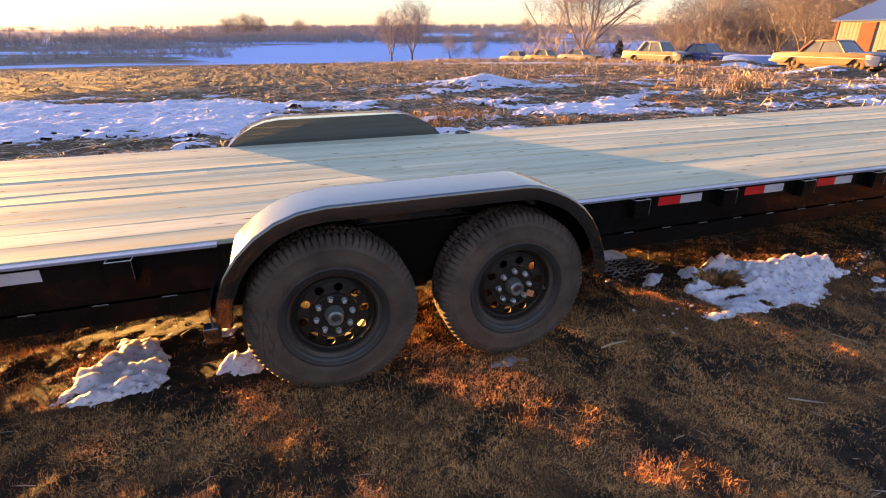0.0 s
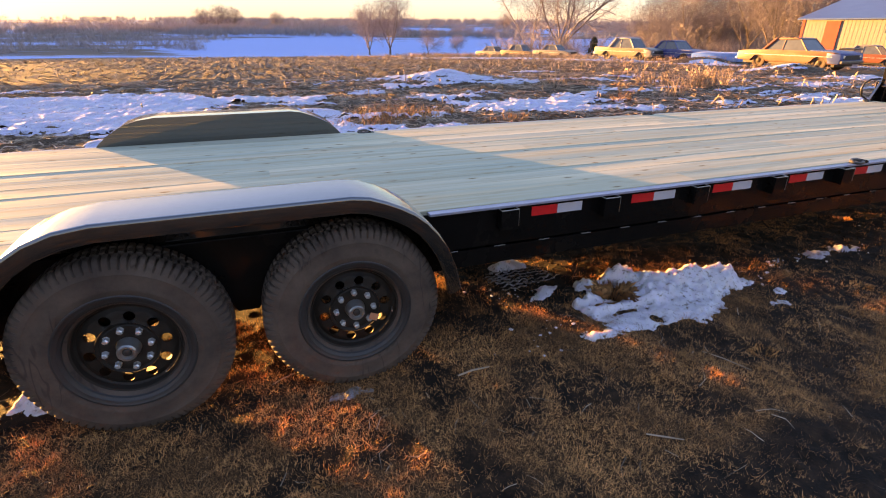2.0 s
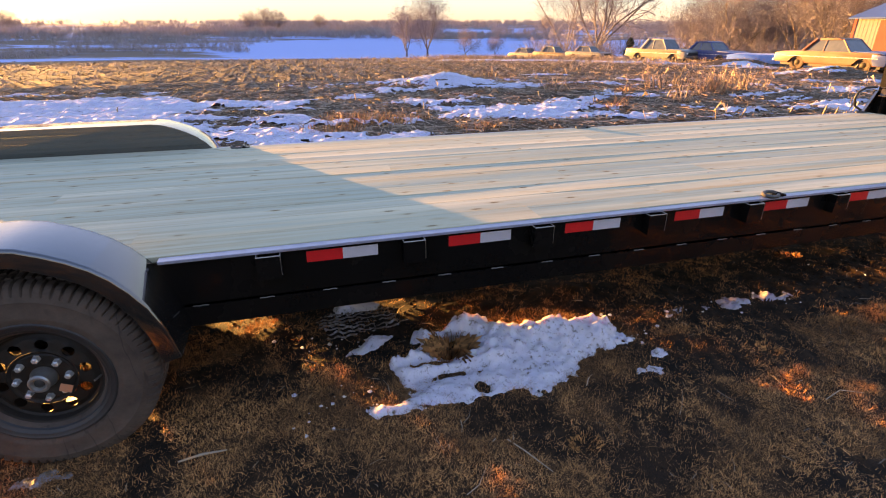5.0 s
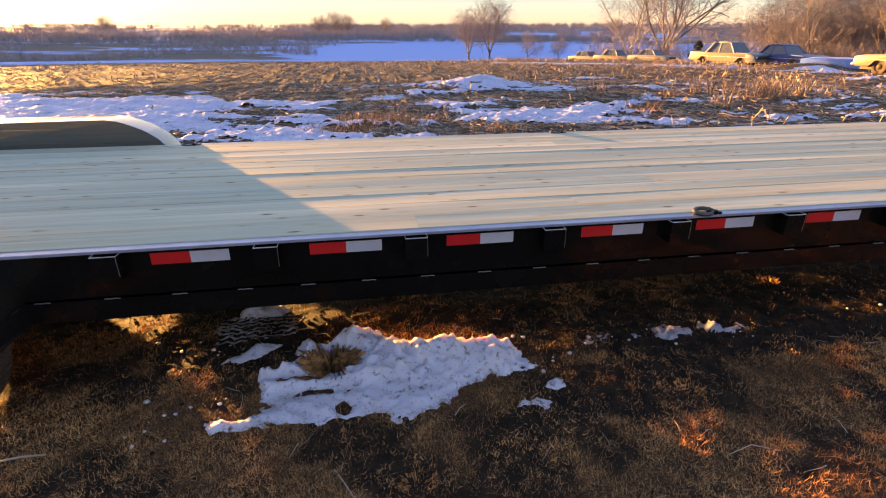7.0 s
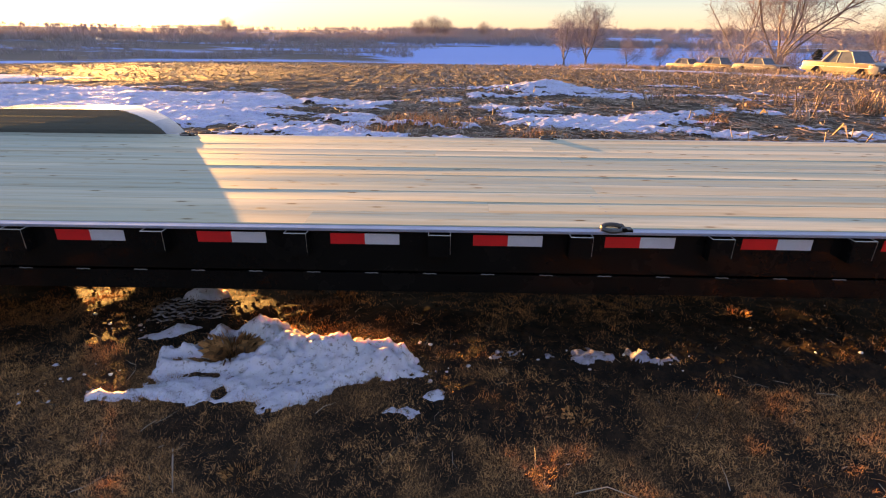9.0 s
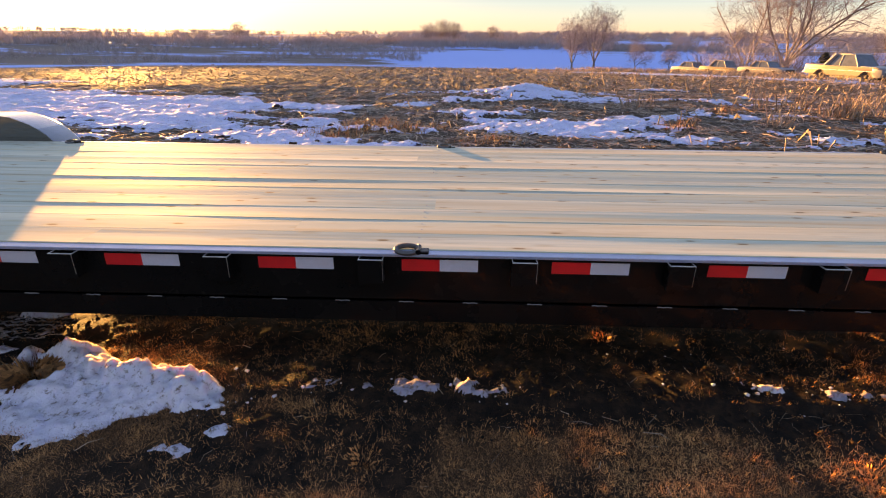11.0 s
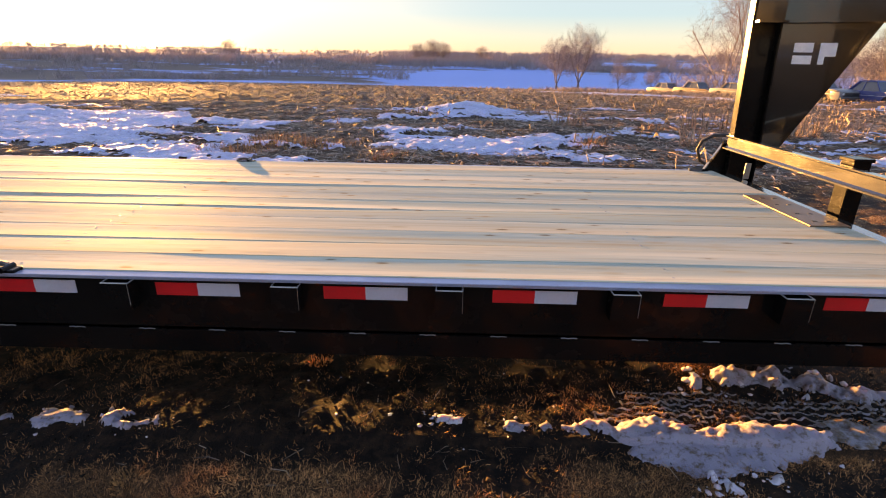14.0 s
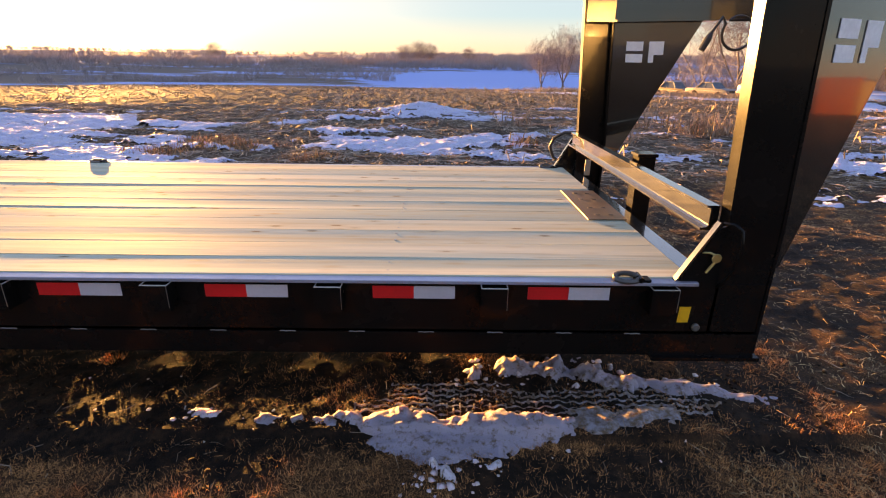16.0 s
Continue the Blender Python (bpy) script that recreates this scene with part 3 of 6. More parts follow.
# Each: outline, thickness, label, lumpiness, front and back of its slope.
NEAR_SNOW = [
    (ragged([(0.16, -0.3), (0.3, -0.33), (0.45, -0.37), (0.8, -0.36), (1.18, -0.33), (1.3, -0.2), (1.62, -0.1), (1.6, 0.06), (1.33, 0.13), (1.05, 0.16), (0.87, 0.28), (0.5, 0.26), (0.45, 0.1), (0.3, 0.02), (0.4, -0.2)], 0.08, cuts=[(0.66, 0.07, 0.13, 0.08), (0.44, 0.14, 0.07, 0.06), (0.5, -0.03, 0.1, 0.018), (0.72, -0.24, 0.025, 0.06), (0.62, -0.13, 0.07, 0.014), (0.86, -0.33, 0.05, 0.025)]), 0.105, "melting white snow patch with a grass tuft poking through", 0.45, (-0.3, 0.16, (1.08, 0.06, 0.16, 0.45), (1.42, 0.0, 0.2, 0.6), (0.6, 0.24, 0.16, -0.45))),
    (ragged([(0.16, -0.35), (0.26, -0.37), (0.42, -0.37), (0.44, -0.28), (0.28, -0.275), (0.16, -0.29)], 0.04, 0.07), 0.03, "narrow lumpy tail of a melting snow patch", 1.0, None),
    (ragged([(0.12, 0.62), (0.36, 0.6), (0.44, 0.7), (0.28, 0.8), (0.12, 0.74)], 0.05), 0.06, "small white snow mound beside a tyre print", 0.4, None),
    (tread(ragged([(0.1, 0.36), (0.42, 0.4), (0.48, 0.62), (0.1, 0.64), (0.02, 0.5)], 0.05), 0.0, 0.5, 0.3, 0.66), 0.018, "thin snow pressed into a net by a tyre", 0.5, None),
    (ragged([(0.1, 0.14), (0.24, 0.12), (0.42, 0.3), (0.36, 0.36), (0.22, 0.3)], 0.04), 0.035, "thin leftover scrap of melting snow", 0.4, None),
    (chunky(ragged([(-3.12, 0.06), (-2.9, -0.02), (-2.66, 0.03), (-2.62, 0.25), (-2.72, 0.52), (-2.95, 0.56), (-3.02, 0.36), (-3.14, 0.24)], 0.06), 0.1, 0.05), 0.048, "lumpy snow mound beside the rear wheel", 0.9, None),
    (ragged([(-2.46, 0.05), (-2.3, 0.0), (-2.12, 0.1), (-2.2, 0.2), (-2.42, 0.22)], 0.05), 0.05, "small crusty snow heap beside the tyre", 1.2, None),
    (ragged([(-1.2, -0.33), (-1.05, -0.34), (-0.92, -0.3), (-0.95, -0.24), (-1.1, -0.25)], 0.04, 0.08), 0.022, "dirty crusty scrap of ice at the tyre", 1.2, None),
    (ragged([(-2.52, 0.42), (-2.36, 0.4), (-2.32, 0.52), (-2.48, 0.56)], 0.05), 0.04, "small crusty snow heap beside the tyre", 1.2, None),
    (chunky(ragged([(1.9, 0.0), (2.1, -0.02), (2.14, 0.1), (1.98, 0.14)], 0.06, 0.1), 0.06, 0.05), 0.035, "broken scrap of melting snow on dark soil", 0.9, None),
    (chunky(ragged([(2.2, 0.08), (2.35, 0.0), (2.6, 0.02), (2.58, 0.1), (2.4, 0.14)], 0.08, 0.08), 0.06, 0.05), 0.03, "broken scrap of melting snow on dark soil", 0.9, None),
    (chunky(ragged([(2.62, 0.02), (2.85, 0.0), (2.88, 0.1), (2.7, 0.13)], 0.1, 0.06), 0.06, 0.05), 0.03, "broken scrap of melting snow on dark soil", 0.9, None),
    (ragged([(1.42, -0.38), (1.62, -0.42), (1.66, -0.34), (1.5, -0.33)], 0.05, 0.08), 0.015, "thin leftover scrap of melting snow", 0.4, None),
    (ragged([(1.62, -0.3), (1.76, -0.3), (1.75, -0.2), (1.66, -0.22)], 0.04, 0.08), 0.02, "thin leftover scrap of melting snow", 0.4, None),
    (ragged([(3.97, 0.1), (4.16, 0.09), (4.15, 0.17), (4.0, 0.18)], 0.05, 0.06), 0.035, "small rounded lump of snow", 0.8, None),
    (ragged([(4.3, 0.06), (4.66, 0.05), (4.66, 0.12), (4.34, 0.13)], 0.06, 0.06), 0.03, "small ridge of snow beside the tyre track", 1.2, None),
    (ragged([(4.66, 0.12), (4.78, -0.04), (5.0, -0.16), (5.3, -0.14), (5.5, -0.05), (5.7, -0.02), (5.7, 0.12), (5.3, 0.135), (5.0, 0.13)], 0.06, 0.12), 0.058, "long greyish snow bank beside a tyre track", 0.2, (-0.16, 0.12)),
    (ragged([(5.5, 0.0), (5.76, -0.02), (6.0, 0.05), (6.2, 0.12), (6.2, 0.2), (5.6, 0.14)], 0.09, 0.1), 0.02, "thin dirty packed snow at the end of a bank", 0.6, None),
    (tread(ragged([(4.7, 0.14), (5.6, 0.15), (6.3, 0.16), (6.42, 0.26), (5.9, 0.34), (5.6, 0.36), (4.9, 0.31)], 0.09), 4.5, 6.5, 0.12, 0.38), 0.018, "thin snow pressed into a block pattern by a tyre", 0.5, None),
    (chunky(ragged([(5.22, 0.4), (5.45, 0.385), (5.62, 0.35), (5.9, 0.33), (6.05, 0.34), (6.0, 0.5), (5.75, 0.6), (5.4, 0.58)], 0.05), 0.085, 0.075), 0.055, "crumbling snow ridge beside a tyre track", 1.3, None),
    (ragged([(5.88, 0.38), (6.1, 0.33), (6.25, 0.27), (6.62, 0.22), (6.7, 0.27), (6.4, 0.36), (6.1, 0.44), (5.92, 0.46)], 0.04), 0.035, "smooth tail of a melting snow ridge", 0.4, None),
    (chunky(ragged([(5.04, -0.24), (5.18, -0.26), (5.2, -0.13), (5.06, -0.13)], 0.03, 0.07), 0.05, 0.06), 0.05, "small heap of loose snow lumps", 1.8, None),
    (chunky(ragged([(5.26, -0.22), (5.38, -0.21), (5.36, -0.12), (5.26, -0.12)], 0.03, 0.07), 0.05, 0.06), 0.04, "small heap of loose snow lumps", 1.8, None),
]
for dist, hgt, lab, lumps, crest in NEAR_SNOW:
    pressed = "pressed" in lab
    probe = np.meshgrid(np.arange(-3.4, 7.2, 0.03), np.arange(-0.7, 1.1, 0.03))
    hit = dist(*probe) > -0.03
    xs, ys = probe[0][hit], probe[1][hit]
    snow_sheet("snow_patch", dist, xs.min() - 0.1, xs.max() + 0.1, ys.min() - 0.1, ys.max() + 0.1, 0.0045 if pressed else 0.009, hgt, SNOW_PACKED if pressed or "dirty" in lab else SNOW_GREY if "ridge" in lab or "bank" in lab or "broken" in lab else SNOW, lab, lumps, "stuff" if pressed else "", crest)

tagged(raw("snow_bits", np.concatenate(SCRAPS).reshape(-1, 3), np.arange(4 * sum(len(p) for p in SCRAPS)).reshape(-1, 4), SNOW, smooth=180), "tiny bits of snow left round the patches", "snow", kind="stuff")

# Drifts in the stubble: centre, half width, half depth.
FIELD_SNOW = [(-9, 10.0, 8.0, 3.6), (-3.6, 8.2, 2.8, 1.7), (-0.4, 6.3, 1.8, 0.8), (-1.5, 10.6, 2.0, 0.6), (1.1, 5.9, 1.0, 0.5), (3.7, 7.7, 2.9, 1.5), (5.6, 6.7, 2.0, 0.8), (2.6, 9.3, 2.2, 0.6), (6.2, 9.2, 1.9, 0.6), (4.5, 13.9, 1.9, 1.9), (6.8, 12.6, 1.9, 0.7), (1.6, 12.4, 1.4, 0.5), (8.4, 7.2, 1.2, 0.4), (-5.5, 13.0, 3.0, 0.6),
              (-20, 16, 9, 4.0), (8.6, 9.0, 0.9, 0.35), (10.9, 8.7, 0.9, 0.4), (11.6, 6.0, 1.3, 0.6), (10.4, 4.1, 1.1, 0.4), (13.6, 5.0, 1.6, 0.7), (15.5, 9.6, 1.3, 0.5), (17.5, 7.6, 2.2, 0.8), (21, 11.5, 3.5, 1.2), (12.4, 13.5, 1.5, 0.4), (9.2, 16.5, 1.6, 0.4),
              (22, 15.2, 3.0, 1.4), (24, 20.5, 4.5, 0.9), (28, 36, 7, 1.6), (30, 26, 5, 2.0), (22, 43, 8, 1.4), (33, 29, 4, 1.6), (36, 46, 8, 3), (16, 40, 5, 0.8), (37, 22, 8, 2.2), (23.5, 31.5, 4.0, 2.6), (25.5, 22.0, 3.5, 2.2), (19, 36, 6, 3.0), (13, 38, 5, 2.6), (27, 27.5, 4, 2.4)]


def field_snow(x, y):
    d = np.full(x.shape, -9.0)
    for cx, cy, rx, ry in FIELD_SNOW:
        d = np.maximum(d, (1 - np.hypot((x - cx) / rx, (y - cy) / ry)) * ry)
    d = np.maximum(d, np.where(np.hypot((x - 3) / 12, (y - 9) / 5.5) < 1, -0.1, -9))
    return d - 0.06 + 1.35 * fbm(x / 1.6, y / 0.8, 6, 81) - 0.75 * np.clip(fbm(x * 2.4, y * 3.4, 4, 91), 0, 1) - 0.7 * np.clip(fbm(x * 0.9, y * 2.6, 4, 95), 0, 1) - 0.6 * np.clip(fbm(x * 6, y * 9, 3, 97), 0, 1)


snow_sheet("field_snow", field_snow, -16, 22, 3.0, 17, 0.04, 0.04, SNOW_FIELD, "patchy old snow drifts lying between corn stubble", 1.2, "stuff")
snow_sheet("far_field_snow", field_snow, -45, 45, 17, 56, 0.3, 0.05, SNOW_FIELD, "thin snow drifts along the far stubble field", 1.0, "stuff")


def crumbs(n, spots, seed):
    """Loose lumps of snow: squashed, skewed octahedra."""
    g = np.random.default_rng(seed)
    vs, fs = [], []
    for _ in range(n):
        cx, cy, sx, sy, big = spots[g.integers(len(spots))]
        x, y = g.normal(cx, sx), g.normal(cy, sy)
        r = 0.55 * big * g.uniform(0.25, 1.0) ** 3 + 0.003
        z, b = float(ground_z(x, y)) + 0.4 * r, len(vs)
        t = g.uniform(0, 2 * math.pi)
        for k in range(5):
            a = t + 2 * math.pi * k / 5
            vs.append((x + r * g.uniform(0.7, 1.3) * math.cos(a), y + r * g.uniform(0.7, 1.3) * math.sin(a), z + r * g.uniform(-0.3, 0.3)))
        vs += [(x, y, z + r * g.uniform(0.25, 0.8)), (x, y, z - r)]
        for k in range(5):
            fs += [(b + k, b + (k + 1) % 5, b + 5), (b + (k + 1) % 5, b + k, b + 6)]
    return vs, fs


CRUMBS = [(5.07, -0.25, 0.06, 0.04, 0.035), (5.26, -0.22, 0.06, 0.04, 0.03), (5.15, -0.1, 0.2, 0.05, 0.02), (5.6, 0.47, 0.22, 0.06, 0.05), (5.35, 0.5, 0.1, 0.05, 0.055), (5.8, 0.46, 0.14, 0.05, 0.045), (5.3, 0.38, 0.15, 0.03, 0.02), (6.1, 0.38, 0.3, 0.04, 0.03), (4.4, 0.1, 0.25, 0.03, 0.02), (0.05, -0.2, 0.12, 0.12, 0.022), (1.66, -0.05, 0.1, 0.1, 0.02), (0.2, 0.3, 0.2, 0.2, 0.02), (2.4, 0.05, 0.35, 0.06, 0.018), (-2.9, 0.3, 0.2, 0.15, 0.03), (5.3, 0.0, 0.4, 0.1, 0.02), (3.6, 0.3, 0.5, 0.2, 0.012)]
CLODS = [(2.5, 0.3, 1.3, 0.25, 0.022), (4.0, 0.3, 0.9, 0.3, 0.022), (6.5, -0.1, 0.5, 0.35, 0.02), (0.3, 0.5, 0.6, 0.35, 0.022), (1.6, -0.5, 1.6, 0.3, 0.012), (5.3, 0.3, 0.7, 0.12, 0.016), (-2.2, 0.2, 0.6, 0.4, 0.02), (3.4, 0.1, 1.2, 0.15, 0.018)]
tagged(raw("soil_clods", *crumbs(3600, CLODS, 8), GROUND), "small dark clods of damp soil", "soil", kind="stuff")
tagged(raw("snow_crumbs", *crumbs(260, CRUMBS, 3), SNOW), "loose crumbs of old snow strewn on dark soil", "snow", kind="stuff")

# ---- the trailer ----
DECK, WIDE = 0.708, 2.16
trailer = thing("gooseneck_trailer", 1.0, 1.08, 0.0, 0, "black gooseneck flatbed trailer with new pine deck on grass", "trailer")
OFF = Matrix.Translation((-1.0, -1.08, 0.0))


def tpart(name, bm, material, label="", smooth=None, parent=None):
    bmesh.ops.transform(bm, matrix=OFF, verts=bm.verts)
    return part(name, bm, material, parent or trailer, label, smooth)


def mirror(bm):
    bmesh.ops.transform(bm, matrix=Matrix.Translation((0, WIDE, 0)) @ Matrix.Diagonal((1, -1, 1, 1)), verts=bm.verts)
    return bm


REAR, FRONT = -4.6, 6.06
FENDER = [(-2.345, 0.43), (-2.325, 0.545), (-2.285, 0.645), (-2.225, 0.728), (-2.15, 0.797), (-2.065, 0.850), (-1.97, 0.884), (-1.86, 0.899), (-0.965, 0.902), (-0.89, 0.892), (-0.82, 0.866), (-0.755, 0.836), (-0.70, 0.803), (-0.645, 0.757), (-0.597, 0.70), (-0.553, 0.63), (-0.515, 0.535), (-0.485, 0.41)]
SEAM = 12


def side_rail():
    bm = B()
    slab(bm, [(REAR, 0.485), (FRONT + 0.26, 0.485), (FRONT + 0.26, 0.690), (REAR, 0.690)], 0.0, 0.012)
    box(bm, REAR, FRONT + 0.26, 0.0, 0.05, 0.485, 0.493)
    return bm


def lower_beam():
    bm = B()
    slab(bm, [(REAR + 0.3, 0.395), (FRONT + 0.27, 0.395), (FRONT + 0.27, 0.485), (REAR, 0.485)], -0.010, 0.09)
    return bm


def weld():
    return tube(B(), [(i * 0.012, 0, 0.0012 * math.sin(i * 2.2)) for i in range(6)], 0.0026, 5)


def fender(first, last):
    """A stretch of the fender's rolled sheet, with its turned-down lip."""
    bm = B()
    rows = []
    for i in range(first, last + 1):
        x, z = FENDER[i]
        x0, z0 = FENDER[max(i - 1, 0)]
        x1, z1 = FENDER[min(i + 1, len(FENDER) - 1)]
        nx, nz = (z1 - z0), -(x1 - x0)
        ln = math.hypot(nx, nz)
        nx, nz = nx / ln, nz / ln
        rows.append([bm.verts.new((x + nx * d, y, z + nz * d)) for y, d in ((0.018, 0.0), (-0.244, 0.0), (-0.252, 0.002), (-0.256, 0.006), (-0.2575, 0.013), (-0.258, 0.064), (-0.254, 0.068), (-0.246, 0.064), (-0.246, 0.014), (-0.238, 0.006), (0.018, 0.005))])
    for a, c in zip(rows, rows[1:]):
        for k in range(len(a)):
            bm.faces.new((a[k], a[(k + 1) % len(a)], c[(k + 1) % len(a)], c[k]))
    bm.faces.new(rows[0])
    bm.faces.new(rows[-1][::-1])
    return bm


def fender_side():
    pts = [p for p in FENDER if p[1] > 0.6]
    return slab(B(), [(pts[0][0], 0.62)] + pts + [(pts[-1][0], 0.62)], 0.013, 0.021)


def splash_plate():
    # Added black sheet that darkens the wheel well by covering a bright ledge.
    return slab(B(), [(-2.3, 0.40), (-2.3, 0.70), (-0.58, 0.70), (-0.58, 0.40)], -0.016, -0.0125)


def fender_bracket(x):
    bm = B()
    box(bm, x - 0.004, x + 0.004, -0.2, 0.0, 0.40, 0.50)
    box(bm, x - 0.03, x + 0.03, -0.258, -0.2, 0.36, 0.43, 0.004)
    return bm


def far_side(bm):
    """The far fender runs a little further back."""
    for v in bm.verts:
        v.co.x += 0.08 * min(0.0, v.co.x + 0.6)
    return mirror(bm)


for flip in (False, True):
    go = mirror if flip else (lambda b: b)
    sheet = far_side if flip else go
    rail = tpart("side_rail", go(side_rail()), BLACK, "black steel side channel with a glossy top flange")
    for x0, x1 in ((REAR, -2.31), (-0.56, FRONT)):
        tpart("top_flange", go(box(B(), x0, x1, -0.022, 0.05, 0.690, 0.7035, 0.002)), FLANGE, "pale top flange with sky sheen in its colour", parent=rail)
    beam = tpart("frame_beam", go(lower_beam()), BLACK)
    fen = tpart("fender", sheet(fender(0, SEAM)), FENDER_PAINT, "black steel tandem-wheel fender with a rolled lip", 35)
    tpart("fender_end", sheet(fender(SEAM, len(FENDER) - 1)), FENDER_PAINT, "curved front section of the fender beyond its seam", 35)
    tpart("fender_side", sheet(fender_side()), FENDER_PAINT, "flat black inner fender wall above the deck")
    tpart("splash_plate", go(splash_plate()), BLACK, "black plate added behind the wheels to hide a bright ledge")
    tpart("fender_bracket", go(fender_bracket(-2.36)), FENDER_PAINT)


bead = None
for k in range(40):
    for y in (-0.009, WIDE + 0.009):
        if bead is None:
            bead = part("weld_bead", weld(), WELD, trailer, "short grey weld bead")
            w = bead
        else:
            w = new("weld_bead", bead.data)
            w.parent, w["label"] = trailer, bead["label"]
        w.location = (REAR + 0.2 + 0.262 * k - 1.0, y - 1.08, 0.4865)


# Tape and stake pockets along both rails.
TAPES = [-3.9, -3.275, 0.0, 0.629, 1.218, 1.847, 2.426, 3.023, 3.634, 4.246, 4.864, 5.439]
POCKETS = [-3.8, -3.2, -2.68, -0.15, 0.46, 1.08, 1.70, 2.31, 2.91, 3.51, 4.09, 4.71, 5.31, 5.93]


def pocket_mesh():
    bm = B()
    box(bm, -0.05, -0.044, -0.058, 0.0, -0.1, 0.0)
    box(bm, 0.044, 0.05, -0.058, 0.0, -0.1, 0.0)
    box(bm, -0.044, 0.044, -0.058, -0.052, -0.1, 0.0)
    return bm


def lit_pocket_edge():
    bm = B()
    # Bright bars in place of the light that catches the pocket's edges.
    tube(bm, [(-0.047, -0.003, 0.001), (-0.047, -0.0555, 0.001), (0.047, -0.0555, 0.001), (0.047, -0.003, 0.001)], 0.0028, 6)
    tube(bm, [(0.047, -0.0585, 0.0), (0.047, -0.0585, -0.085)], 0.0012, 5)
    return bm


def shared(first, name, x, y, z, parent, turn=0):
    """Another object on the same mesh."""
    ob = new(name, first.data)
    ob.parent = parent
    ob.matrix_basis = pose(x, y, z, 0, 0, turn)
    if "label" in first:
        ob["label"] = first["label"]
    return ob


red = white = pocket = rim = None
for x in TAPES:
    for y, turn in ((-0.0015, 0), (WIDE + 0.0015, 180)):
        lx, ly = x - 1.0, y - 1.08
        if red is None:
            bm = box(B(), -0.0762, 0.0762, -0.0008, 0.0008, -0.025, 0.025)
            red = part("red_tape", bm, RED_TAPE, trailer, "red reflective tape")
            white = part("white_tape", box(B(), -0.0762, 0.0762, -0.0008, 0.0008, -0.025, 0.025), WHITE_TAPE, trailer, "white reflective tape")
            r, w = red, white
        else:
            r, w = shared(red, "red_tape", 0, 0, 0, trailer), shared(white, "white_tape", 0, 0, 0, trailer)
        flip = 0.0 if turn == 0 else 0.1524
        r.location, w.location = (lx + 0.0762 + flip, ly, 0.648), (lx + 0.0762 + 0.1524 - flip, ly, 0.648)
for x in POCKETS:
    for y, turn in ((0.0, 0), (WIDE, 180)):
        if pocket is None:
            pocket = part("stake_pocket", pocket_mesh(), BLACK, trailer, "black steel stake pocket")
            rim = part("rim", lit_pocket_edge(), STEEL, pocket, "bright bars standing in for light on the pocket edge")
            p = pocket
        else:
            p = shared(pocket, "stake_pocket", 0, 0, 0, trailer)
            shared(rim, "rim", 0, 0, 0, p)
        p.matrix_basis = pose(x - 1.0, y - 1.08, 0.688, 0, 0, turn)


def d_ring():
    bm = B()
    tube(bm, [(0.045 * math.cos(a), 0.028 * math.sin(a), 0.012 + 0.006 * math.sin(a)) for a in np.linspace(0, 2 * math.pi, 21)], 0.010, 8, False)
    return bm


def d_base():
    bm = B()
    box(bm, 0.03, 0.085, -0.022, 0.022, -0.002, 0.012, 0.004)
    tube(bm, [(0.045, -0.03, 0.012), (0.045, 0.03, 0.012)], 0.011, 8)
    return bm


ring = None
for x, y in ((2.45, 0.0), (5.80, 0.0), (2.53, 2.13), (5.92, 2.13), (-0.42, 2.10)):
    if ring is None:
        ring = part("tie_down_ring", d_ring(), DARK_STEEL, trailer, "steel tie-down D-ring", 40)
        ring_base = part("base", d_base(), BLACK, ring)
        r = ring
    else:
        r = shared(ring, "tie_down_ring", 0, 0, 0, trailer)
        shared(ring_base, "base", 0, 0, 0, r)
    r.matrix_basis = pose(x - 1.0, y - 1.08, 0.703)

# Running gear: axles, springs, wheels.
for x in (-0.971, -1.86):
    tpart("axle", tube(B(), [(x, 0.0, 0.365), (x, WIDE, 0.365)], 0.04, 12), BLACK)
for y in (0.06, WIDE - 0.06):
    for x in (-0.971, -1.86):
        bm = B()
        for k in range(4):
            w = 0.36 - 0.07 * k
            slab(bm, [(x - w, 0.36 - 0.009 * k + 0.05), (x, 0.33 - 0.009 * k), (x + w, 0.36 - 0.009 * k + 0.05), (x + w, 0.367 - 0.009 * k + 0.05), (x, 0.338 - 0.009 * k), (x - w, 0.367 - 0.009 * k + 0.05)], y - 0.022, y + 0.022)
        tpart("leaf_spring", bm, BLACK)
    tpart("spring_hanger", slab(B(), [(-1.5, 0.40), (-1.33, 0.40), (-1.37, 0.33), (-1.46, 0.33)], y - 0.03, y + 0.03), BLACK)
for i in range(18):
    x = REAR + 0.25 + i * 0.61
    tpart("crossmember", box(B(), x - 0.02, x + 0.02, 0.02, WIDE - 0.02, 0.60, 0.664), BLACK)


